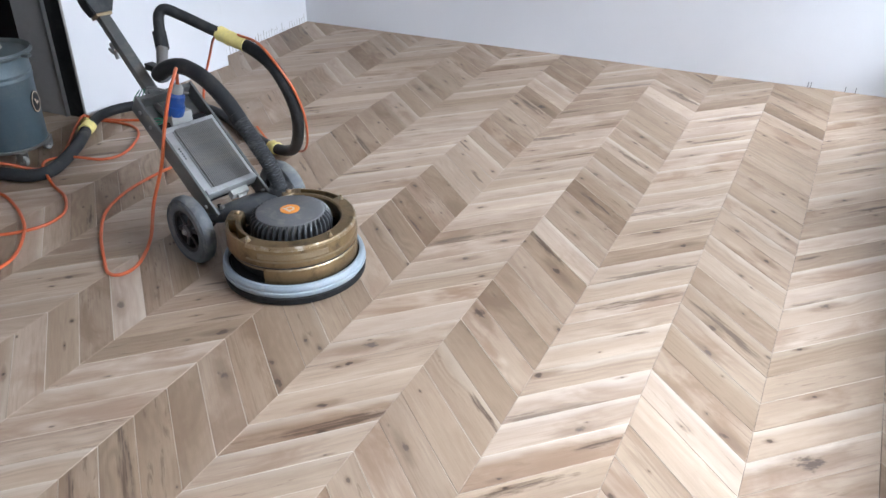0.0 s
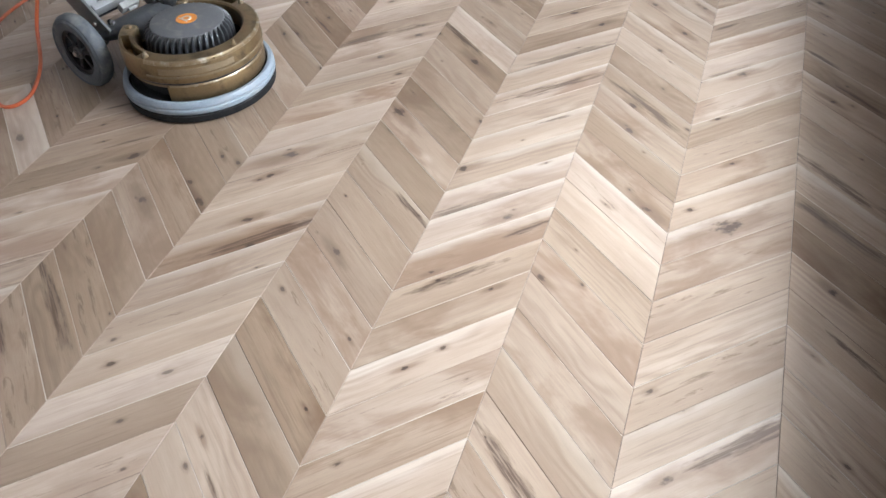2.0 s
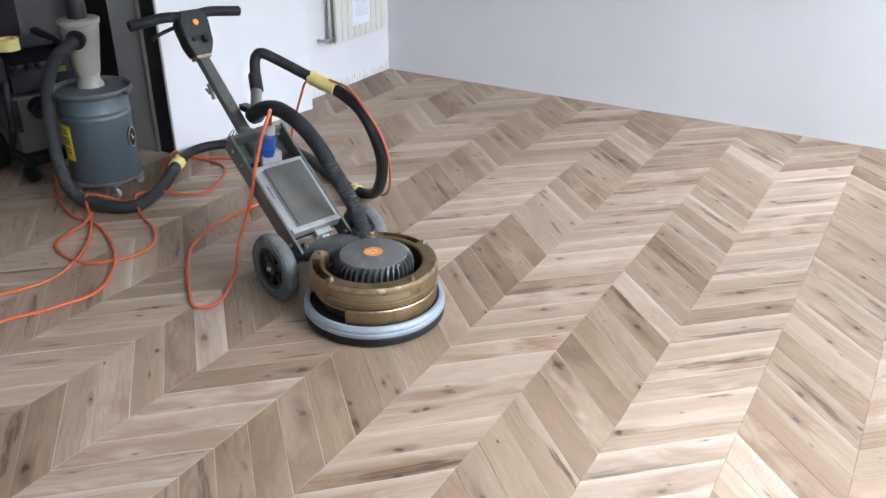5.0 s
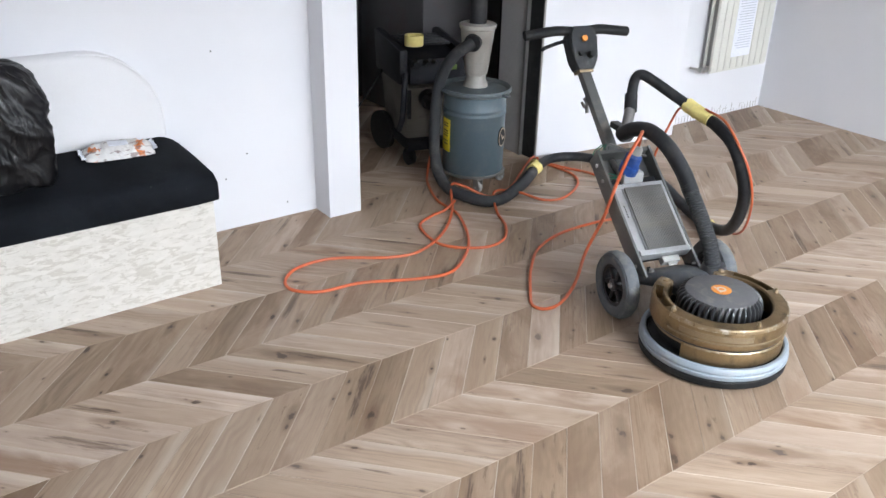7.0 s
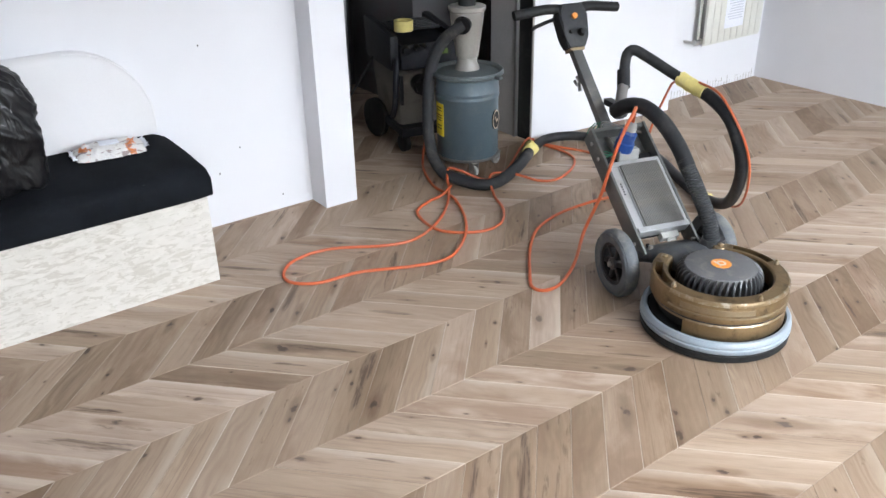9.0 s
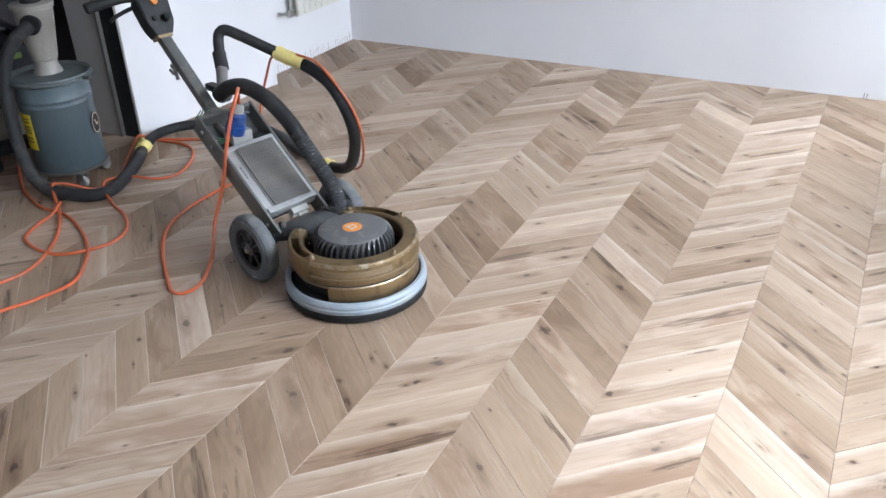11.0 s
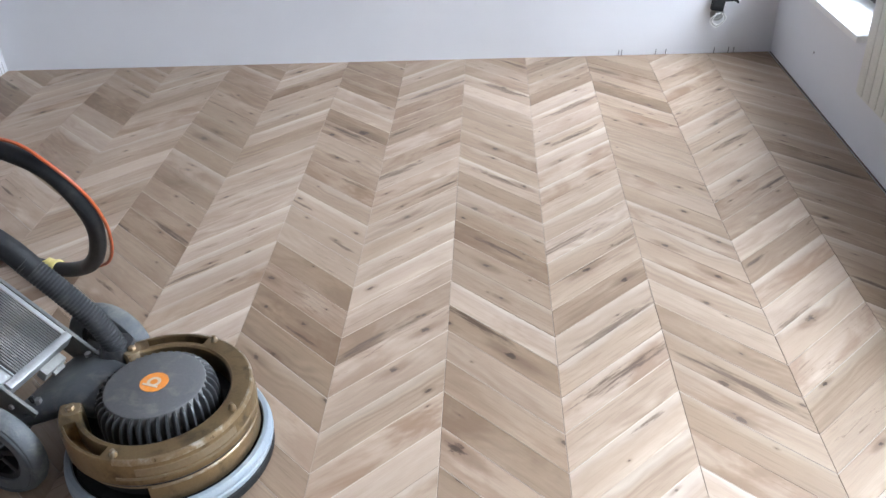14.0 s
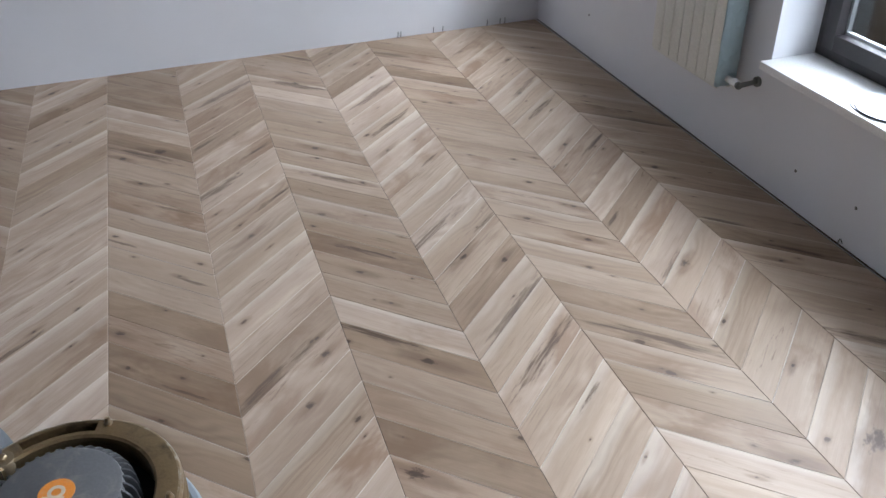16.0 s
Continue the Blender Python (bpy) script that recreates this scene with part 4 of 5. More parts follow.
    lathe(b, [(0.0, 0.084), (0.023, 0.084), (0.022, 0.104), (0.014, 0.118), (0.0, 0.118)], pm, 16)
    part("plug_sleeve", b, PALEGREY, plug, "pale grey cable gland")
    for k in range(3):
        b = BM()
        o = 0.010 * k
        tube(b, [(0.735, 0.06 + o, 0.50), (0.745 + o, 0.075 + o, 0.45), (0.72 - o, 0.09, 0.40), (0.66, 0.085 - o, 0.385 + o), (0.635, 0.05, 0.40)], 0.0022, 0.01, 6)
        part("wire", b, GREENWIRE, s, "thin loose green wire")
    b = BM()
    tube(b, [(0.745, 0.045, 0.42), (0.74, 0.05, 0.49), (0.70, 0.04, 0.505), (0.62, 0.01, 0.50), (0.585, -0.03, 0.495)], 0.004, 0.01, 8)
    part("bail", b, STEEL, s, "bent steel wire bail")
    # suction hose bolted along the machine, and the pipe bracket
    b = BM()
    box(b, 0.735, 0.86, -0.055, -0.020, 0.525, 0.550, None, 0.004)
    rod(b, (0.74, -0.015, 0.535), (0.715, -0.015, 0.545), 0.034, 18)
    part("bracket", b, BLACKPLASTIC, s, "black hose bracket on the stem")
    b = BM()
    tube(b, [(0.735, -0.005, 0.535), (0.66, -0.005, 0.578), (0.56, -0.012, 0.602), (0.46, -0.030, 0.575), (0.38, -0.052, 0.508), (0.325, -0.063, 0.445)], 0.0285, 0.010, 16)
    upper = part("suction_hose", b, HOSE, s, "smooth black suction hose over the machine")
    b = BM()
    tube(b, [(0.345, -0.058, 0.468), (0.275, -0.080, 0.372), (0.222, -0.098, 0.285), (0.195, -0.108, 0.205)], 0.029, 0.0045, 16, 0.0022)
    part("ribbed_hose", b, GREYHOSE, s, "ribbed grey end of the suction hose")
    b = BM()
    lathe(b, [(0.0, 0.10), (0.056, 0.10), (0.054, 0.17), (0.040, 0.215), (0.0, 0.22)], pose(0.20, -0.115, 0), 20)
    part("suction_port", b, CASTBLACK, s, "dusty black suction port beside the motor")
    return s


floor_sander()


def ground(points, z):
    return [(x, y, z) for x, y in points]


# the long dust hose: from the cyclone down, over the floor, up in a loop to the handle
hose = thing("dust_hose", "long black dust hose looping from drum to sander, taped in yellow", "hose")
b = BM()
tube(b, [(-2.295, -0.398, 0.712), (-2.308, -0.439, 0.690), (-2.343, -0.468, 0.650), (-2.398, -0.489, 0.560), (-2.432, -0.500, 0.420), (-2.416, -0.520, 0.220), (-2.353, -0.540, 0.095), (-2.26, -0.550, 0.045), (-2.18, -0.535, 0.034),
         (-2.06, -0.49, 0.030), (-2.03, -0.40, 0.030), (-2.12, -0.20, 0.030), (-2.25, 0.0, 0.030)], 0.028, 0.006, 14, 0.0012)
part("lower_hose", b, GREYHOSE, hose, "dusty grey lower hose")
b = BM()
tube(b, [(-2.25, 0.0, 0.030), (-2.325, 0.17, 0.030), (-2.28, 0.32, 0.030), (-2.11, 0.42, 0.030), (-1.93, 0.455, 0.030), (-1.74, 0.40, 0.030), (-1.50, 0.27, 0.030), (-1.30, 0.185, 0.030),
         (-1.17, 0.135, 0.065), (-1.055, 0.030, 0.178), (-0.985, -0.055, 0.322), (-0.985, -0.100, 0.440), (-1.035, -0.112, 0.532), (-1.13, -0.095, 0.578), (-1.245, -0.060, 0.594)], 0.0245, 0.006, 14, 0.0007)
part("loop_hose", b, HOSE, hose, "black hose loop")
b = BM()
tube(b, [(-1.245, -0.060, 0.594), (-1.33, -0.10, 0.640), (-1.42, -0.150, 0.695), (-1.462, -0.180, 0.718), (-1.480, -0.197, 0.700), (-1.475, -0.212, 0.655), (-1.452, -0.235, 0.610)], 0.0215, 0.006, 14, 0.0006)
part("upper_hose", b, HOSE, hose, "slimmer black hose with a bend")
b = BM()
rod(b, (-1.470, -0.222, 0.640), (-1.437, -0.252, 0.585), 0.026, 16)
part("hose_cuff", b, HOSE, hose, "thick black cuff")
b = BM()
rod(b, (-1.445, -0.245, 0.598), (-1.385, -0.325, 0.525), 0.022, 16)
part("pipe", b, STEEL, hose, "short grey metal pipe")


def tape(a, c, r):
    b = BM()
    d = Vector(c) - Vector(a)
    n = 7
    pts = [Vector(a) + d * i / n for i in range(n + 1)]
    tube(b, pts, r, d.length / n, 12)
    rnd = random.Random(int(a[0] * 1000))
    for v in b.verts:
        v.co += Vector((rnd.uniform(-1, 1), rnd.uniform(-1, 1), rnd.uniform(-1, 1))) * 0.0028
    part("tape", b, TAPE, hose, "crumpled yellow masking tape", 60)


tape((-1.175, -0.082, 0.590), (-1.300, -0.080, 0.618), 0.0285)
tape((-1.325, 0.195, 0.030), (-1.280, 0.178, 0.033), 0.029)
tape((-2.235, -0.03, 0.033), (-2.262, 0.025, 0.033), 0.033)
b = BM()
tube(b, [(-2.262, 0.025, 0.06), (-2.31, 0.05, 0.05), (-2.33, 0.045, 0.03)], 0.010, 0.008, 8)
part("tape_end", b, TAPE, hose, "loose twist of tape")

# orange power cables
C = 0.0065


def cable(points, label, r=0.0065):
    ob = mesh_object("power_cable", tube(BM(), points, r, 0.012, 8), ORANGE)
    return tagged(ob, label, "cable", group="orange power cables")


cable([(-2.66, -0.36, 0.235), (-2.62, -0.385, 0.20), (-2.60, -0.41, 0.10)] + ground([(-2.53, -0.48), (-2.40, -0.56), (-2.22, -0.632), (-2.101, -0.636), (-2.001, -0.661), (-1.836, -0.744), (-1.704, -0.849), (-1.593, -1.007), (-1.615, -1.154), (-1.707, -1.355), (-1.73, -1.52),
      (-1.80, -1.602), (-1.885, -1.590), (-1.955, -1.50), (-1.95, -1.344), (-1.834, -1.146), (-1.817, -1.003), (-1.917, -0.816)], C)
      + [(-2.074, -0.655, 0.012), (-2.20, -0.57, 0.045), (-2.235, -0.535, 0.068), (-2.19, -0.50, 0.062)] + [(-2.12, -0.40, 0.012), (-2.16, -0.24, 0.009), (-2.30, -0.03, 0.03), (-2.355, 0.08, 0.05), (-2.37, 0.135, 0.012), (-2.23, 0.196, 0.007), (-2.10, 0.25, 0.007), (-1.95, 0.24, 0.007), (-1.80, 0.12, 0.007), (-1.68, -0.05, 0.007)],
      "orange rubber cable looped loosely over the floor")
cable([(-2.30, 0.06, 0.065)] + ground([(-2.36, 0.14), (-2.23, 0.165), (-2.10, 0.15), (-2.0, 0.062), (-1.925, -0.10), (-1.96, -0.20)], C) + [(-2.065, -0.28, 0.03), (-2.06, -0.42, 0.06)] + ground([(-1.96, -0.48), (-1.82, -0.545), (-1.71, -0.652), (-1.703, -0.778), (-1.82, -0.899), (-2.02, -0.869), (-2.09, -0.758)], C)
      + [(-2.10, -0.68, 0.012), (-2.13, -0.60, 0.03)], "orange rubber cable coiled beside the drum")
S = SANDER
top = [S @ Vector(q) for q in ((0.604, -0.002, 0.530), (0.584, 0.004, 0.582), (0.548, 0.026, 0.606), (0.528, 0.048, 0.590), (0.527, 0.080, 0.53), (0.540, 0.110, 0.42), (0.560, 0.140, 0.27), (0.575, 0.19, 0.13))]
cable([tuple(q) for q in top] + [(-1.215, -0.70, 0.035)] + ground([(-1.165, -0.82), (-1.165, -0.90), (-1.215, -0.915), (-1.30, -0.85), (-1.44, -0.725), (-1.565, -0.575), (-1.625, -0.40), (-1.63, -0.20), (-1.60, 0.0)], C), "orange cable hanging from the blue plug to the floor")
cable([(-1.205, -0.085, 0.625), (-1.10, -0.105, 0.612), (-1.012, -0.128, 0.558), (-0.952, -0.108, 0.455), (-0.952, -0.050, 0.322), (-1.02, 0.046, 0.163), (-1.13, 0.150, 0.060), (-1.27, 0.215, 0.030), (-1.36, 0.245, 0.012), (-1.48, 0.30, 0.062)], "orange cable taped along the hose loop", 0.005)
cable([(-1.31, -0.075, 0.600), (-1.375, -0.03, 0.575), (-1.43, 0.0, 0.50), (-1.463, -0.03, 0.36), (-1.475, -0.05, 0.20), (-1.49, -0.04, 0.06), (-1.53, 0.02, 0.0075)], "thin orange cable dropping from the taped hose", 0.005)

# ---- in the doorway: drum, cyclone, vacuum ----
DRUM_AT = pose(-2.350, -0.330, 0)


def steel_drum():
    d = thing("dust_drum", "blue-grey steel dust drum on casters with a milky cyclone", "drum", DRUM_AT)
    part("body", lathe(BM(), [(0.0, 0.078), (0.146, 0.078), (0.150, 0.084), (0.1505, 0.362), (0.1545, 0.370), (0.1545, 0.374), (0.1505, 0.382), (0.1505, 0.388), (0.1545, 0.396), (0.1545, 0.400), (0.1505, 0.408), (0.1505, 0.468), (0.0, 0.468)], seg=48), DRUM, d, "blue-grey painted drum wall with two rolled ribs")
    part("lid", lathe(BM(), [(0.0, 0.466), (0.162, 0.466), (0.170, 0.471), (0.172, 0.483), (0.168, 0.493), (0.160, 0.490), (0.150, 0.478), (0.075, 0.492), (0.0, 0.494)], seg=48), DRUMLID, d, "dusty raised drum lid")
    b = BM()
    lathe(b, [(0.1725, 0.474), (0.1755, 0.476), (0.1755, 0.485), (0.1725, 0.487)], None, 40)
    box(b, 0.172, 0.205, -0.012, 0.012, 0.471, 0.484, pose(0, 0, 0, 0, 0, 12), 0.003)
    part("clamp_ring", b, DRUMLID, d, "painted clamp ring with a lever")
    base = part("dolly", lathe(BM(), [(0.0, 0.068), (0.155, 0.068), (0.157, 0.072), (0.157, 0.080), (0.0, 0.080)], seg=40), STEEL, d, "thin metal dolly plate")
    for a in (-27, 63, 171, 243):
        m = pose(0, 0, 0, 0, 0, a) @ pose(0.138, 0, 0) @ pose(0, 0, 0, 0, 0, 35)
        b = BM()
        box(b, -0.022, 0.022, -0.020, 0.020, 0.062, 0.068, m)
        box(b, -0.014, 0.022, -0.0165, -0.0135, 0.022, 0.064, m)
        box(b, -0.014, 0.022, 0.0135, 0.0165, 0.022, 0.064, m)
        fork = part("caster", b, STEEL, d, "swivel caster with a steel fork", 0)
        b = BM()
        lathe(b, [(0.0, -0.011), (0.020, -0.011), (0.0245, -0.007), (0.0245, 0.007), (0.020, 0.011), (0.0, 0.011)], m @ pose(0.006, 0, 0.0247) @ pose(0, 0, 0, 90, 0, 0), 22)
        part("caster_wheel", b, PALEGREY, fork, "small grey caster wheel")
        b = BM()
        rod(b, m @ Vector((0.006, -0.020, 0.0247)), m @ Vector((0.006, 0.020, 0.0247)), 0.006, 8)
        part("caster_bolt", b, CHROME, fork)
    b = BM()
    lathe(b, [(0.1508, 0.185), (0.1525, 0.185), (0.1525, 0.345), (0.1508, 0.345)], None, 8, 30, 243)
    lab = part("label", b, YELLOW, d, "yellow paper label on the drum wall")
    b = BM()
    for z in (0.322, 0.308, 0.285, 0.273, 0.261, 0.235, 0.220):
        lathe(b, [(0.1526, z), (0.1535, z), (0.1535, z + 0.005), (0.1526, z + 0.005)], None, 6, 18, 250)
    part("print", b, BLACKPLASTIC, lab, "dark lines of small print", 0)
    m = pose(0, 0, 0, 0, 0, 24) @ pose(0.1508, 0, 0.262) @ pose(0, 0, 0, 0, 90, 0)
    em = part("emblem", lathe(BM(), [(0.0, 0.0), (0.030, 0.0), (0.030, 0.004), (0.0, 0.0045)], m @ Matrix.Diagonal((1.6, 1.15, 1, 1)), 28), BLACKPLASTIC, d, "oval black emblem with a pale ring")
    b = BM()
    lathe(b, [(0.026, 0.0046), (0.029, 0.0046), (0.029, 0.0056), (0.026, 0.0056)], m @ Matrix.Diagonal((1.6, 1.15, 1, 1)), 28)
    box(b, -0.016, 0.014, -0.003, 0.003, 0.0046, 0.0058, m @ pose(0, 0, 0, 0, 0, 25))
    box(b, 0.006, 0.014, -0.003, 0.014, 0.0046, 0.0058, m @ pose(0, 0, 0, 0, 0, 25))
    part("emblem_mark", b, PALE_MARK, em, "pale mark")
    # cyclone on the lid
    cy = part("cyclone", lathe(BM(), [(0.060, 0.490), (0.058, 0.500), (0.047, 0.528), (0.047, 0.548), (0.053, 0.552), (0.078, 0.735), (0.079, 0.762), (0.086, 0.766), (0.087, 0.784), (0.080, 0.788), (0.0, 0.788)], seg=36), MILK, d, "milky plastic cyclone cone")
    b = BM()
    lathe(b, [(0.040, 0.786), (0.040, 0.98), (0.034, 0.98), (0.034, 0.786)], None, 24)
    part("outlet_pipe", b, HOSE, cy, "dark outlet pipe")
    b = BM()
    rod(b, (0.030, -0.030, 0.715), (0.062, -0.078, 0.713), 0.036, 18)
    rod(b, (0.056, -0.068, 0.713), (0.060, -0.076, 0.713), 0.041, 18)
    part("inlet", b, BLACKPLASTIC, cy, "black inlet cuff with a wire clip")
    return d


steel_drum()


def vacuum_cleaner():
    v = thing("industrial_vacuum", "dusty navy and beige industrial vacuum standing in the hall", "vacuum cleaner", pose(-2.845, -0.30, 0, 0, 0, -14))
    b = BM()
    box(b, -0.22, 0.19, -0.160, 0.150, 0.13, 0.42, None, 0.025)
    for vert in b.verts:
        vert.co.x -= 0.05 * (vert.co.z < 0.25) * (vert.co.x > 0)
        vert.co.y *= 0.86 if vert.co.z < 0.25 else 1.0
    part("tank", b, VACGREY, v, "scuffed beige-grey tank")
    b = BM()
    for y0, y1, z1, x0, x1 in ((-0.190, -0.140, 0.645, -0.25, 0.20), (0.140, 0.190, 0.630, -0.25, 0.17), (-0.140, 0.140, 0.600, -0.25, 0.215)):
        box(b, x0, x1, y0, y1, 0.40 if y0 > -0.14 else 0.43, z1, None, 0.022)
    for vert in b.verts:
        if vert.co.z < 0.46:
            vert.co.x *= 0.9
        if vert.co.z > 0.56 and vert.co.x > 0.1:
            vert.co.z -= 0.035
            vert.co.x -= 0.02
    part("hood", b, VACBLACK, v, "navy-black motor hood with raised sides")
    b = BM()
    for i in range(7):
        box(b, -0.17 + i * 0.035, -0.155 + i * 0.035, -0.13, 0.13, 0.598, 0.612, None, 0.002)
    part("vent_ribs", b, BLACKPLASTIC, v, "black vent ribs")
    b = BM()
    rod(b, (0.200, -0.05, 0.37), (0.245, -0.05, 0.36), 0.046, 18)
    rod(b, (0.240, -0.05, 0.36), (0.275, -0.05, 0.35), 0.034, 16)
    part("hose_inlet", b, BLACKPLASTIC, v, "round black hose inlet")
    for y, z, r in ((-0.115, 0.545, 0.020), (-0.055, 0.550, 0.014), (-0.015, 0.552, 0.010)):
        part("dial", rod(BM(), (0.195, y, z), (0.232, y, z - 0.006), r, 14), BLACKPLASTIC, v, "black turning dial")
    part("drain_hose", tube(BM(), [(0.205, -0.165, 0.50), (0.235, -0.185, 0.40), (0.225, -0.190, 0.28), (0.16, -0.185, 0.20)], 0.016, 0.008, 12, 0.001), VACBLACK, v, "short black hose down the side")
    b = BM()
    box(b, 0.2125, 0.2165, 0.055, 0.105, 0.505, 0.530, None, 0.001)
    part("sticker", b, worn("lime_sticker", (0.12, 0.20, 0.03), 0.5), v, "small lime-green sticker")
    b = BM()
    lathe(b, [(0.030, 0.0), (0.048, 0.0), (0.048, 0.052), (0.030, 0.052), (0.030, 0.0)], pose(0.10, -0.085, 0.613), 26)
    part("tape_roll", b, TAPE, v, "roll of yellow tape lying on top")
    b = BM()
    box(b, 0.180, 0.198, -0.150, -0.132, 0.26, 0.41, None, 0.002)
    part("latch", b, BLACKPLASTIC, v, "black latch bar")
    b = BM()
    box(b, -0.24, 0.20, -0.15, 0.14, 0.085, 0.135, None, 0.01)
    part("chassis", b, VACBLACK, v, "dark chassis")
    for x, y, r in ((0.155, -0.125, 0.045), (0.155, 0.115, 0.045), (-0.15, -0.175, 0.105), (-0.15, 0.165, 0.105)):
        b = BM()
        lathe(b, [(0.0, -0.02), (r * 0.7, -0.022), (r, -0.014), (r, 0.014), (r * 0.7, 0.022), (0.0, 0.02)], pose(x, y, r) @ pose(0, 0, 0, 90, 0, 15), 26)
        part("wheel", b, RUBBER, v, "black wheel")
    b = BM()
    tube(b, [(-0.10, -0.19, 0.45), (-0.12, -0.24, 0.36), (-0.16, -0.30, 0.25), (-0.25, -0.36, 0.10), (-0.35, -0.38, 0.012)], 0.006, 0.02, 8)
    part("mains_lead", b, RUBBER, v, "black mains lead hanging at the side")
    return v


vacuum_cleaner()


def hall_cabinet():
    c = thing("hall_cabinet", "dark grey steel cabinet with faded labels in the hall", "cabinet")
    b = BM()
    box(b, -3.95, -3.25, -0.02, 0.62, 0.0, 1.9, None, 0.006)
    part("body", b, worn("dark_grey_steel", (0.10, 0.095, 0.10), 0.5, 0.1, (0.13, 0.075, 0.075), 0.4, 6.0, 0.1), c, "dark grey steel body")
    for i, (z, w) in enumerate(((1.08, 0.16), (0.99, 0.18), (0.92, 0.18))):
        part("label", box(BM(), -3.25, -3.2475, 0.18, 0.18 + w, z, z + 0.025), (BLACKPLASTIC, PALEGREY, worn("faded_red", (0.25, 0.09, 0.08), 0.6))[i], c, "faded label strip", 0)
    part("door_gap", box(BM(), -3.25, -3.248, 0.545, 0.55, 0.05, 1.85), RUBBER, c, "dark door gap", 0)
    return c


hall_cabinet()
tagged(mesh_object("leaning_board", box(BM(), -3.94, -3.86, -0.95, -0.10, 0.0, 2.0, None, 0.004), worn("grey_board_face", (0.34, 0.34, 0.35), 0.6, 0.0, (0.16, 0.15, 0.15), 0.4, 4.0, 0.1)), "tall pale grey board standing at the hall wall", "board")

# ---- bench, bag and packet ----


def bench():
    s = thing("bench", "built-in bench with black cushion and whitewashed strand-board front", "bench")
    b = BM()
    box(b, -2.02, -2.0, SOUTH, -1.80, 0.0, 0.345)
    part("front_board", b, STRAND, s, "whitewashed strand-board front", 0)
    part("end_board", box(BM(), -2.455, -2.02, -1.82, -1.80, 0.0, 0.345), STRAND, s, "whitewashed strand-board end", 0)
    part("seat_board", box(BM(), -2.455, -2.02, SOUTH, -1.82, 0.325, 0.345), STRAND, s, "", 0)
    b = BM()
    section = [(-1.985, 0.347), (-1.978, 0.36), (-1.978, 0.425), (-1.990, 0.448), (-2.03, 0.462), (-2.20, 0.476), (-2.38, 0.482), (-2.445, 0.478), (-2.452, 0.35)]
    ys = [SOUTH + 0.01] + [SOUTH + 0.1 + i * 0.1 for i in range(36)] + [-1.86, -1.815, -1.790, -1.780]
    rows = []
    for j, y in enumerate(ys):
        end = max(0.0, (y + 1.86) / 0.08)
        rows.append([b.verts.new((x - 0.010 * end * (x > -2.0), y, z - (0.010 * end * end if z > 0.40 else 0) - 0.10 * max(0, end - 0.3) * (0.22 if z > 0.44 else 0) + 0.004 * math.sin(y * 9 + x * 7) * (z > 0.45))) for x, z in section])
    for p, q in zip(rows, rows[1:]):
        for k in range(len(section) - 1):
            b.faces.new((p[k], p[k + 1], q[k + 1], q[k]))
    b.faces.new(rows[0]), b.faces.new(rows[-1])
    part("cushion", b, FABRIC, s, "long black fabric seat cushion with lint", 50)
    return s


bench()


def back_pad():
    b = BM()
    outline = [(-4.2, 0.485)] + [(-4.2, 0.835)] + [(-2.10 + 0.29 * math.sin(a), 0.545 + 0.29 * math.cos(a)) for a in [radians(i * 9) for i in range(11)]] + [(-1.81, 0.485)]
    f = [b.verts.new((-2.458, y, z)) for y, z in outline]
    g = [b.verts.new((-2.412, -2.3 + (y + 2.3) * 0.995, 0.485 + (z - 0.485) * 0.985)) for y, z in outline]
    h = [b.verts.new((-2.398, -2.3 + (y + 2.3) * 0.965, 0.485 + (z - 0.485) * 0.94)) for y, z in outline]
    n = len(outline)
    b.faces.new(f), b.faces.new(h)
    for i in range(n):
        j = (i + 1) % n
        b.faces.new((f[i], f[j], g[j], g[i])), b.faces.new((g[i], g[j], h[j], h[i]))
    back = thing("back_pad", "white padded bench back with a rounded corner", "backrest")
    part("padding", b, PADDED, back, "white padded face", 60)
    part("welt", tube(BM(), [(-2.412, -2.3 + (y + 2.3) * 0.995, 0.485 + (z - 0.485) * 0.985) for y, z in outline[2:-1]], 0.003, 0.02, 8), PADDED, back, "thin white welt round the corner")
    return back


back_pad()


def crease(p, freq, seed):
    """Sharp crests where the film is pulled tight: 1 on a crest, falling off on both sides."""
    n = noise.noise(Vector((p.x * freq, p.y * freq, p.z * freq)) + Vector((seed, seed * 0.7, 0)))
    return max(0.0, 1.0 - 2.6 * abs(n)) ** 1.5


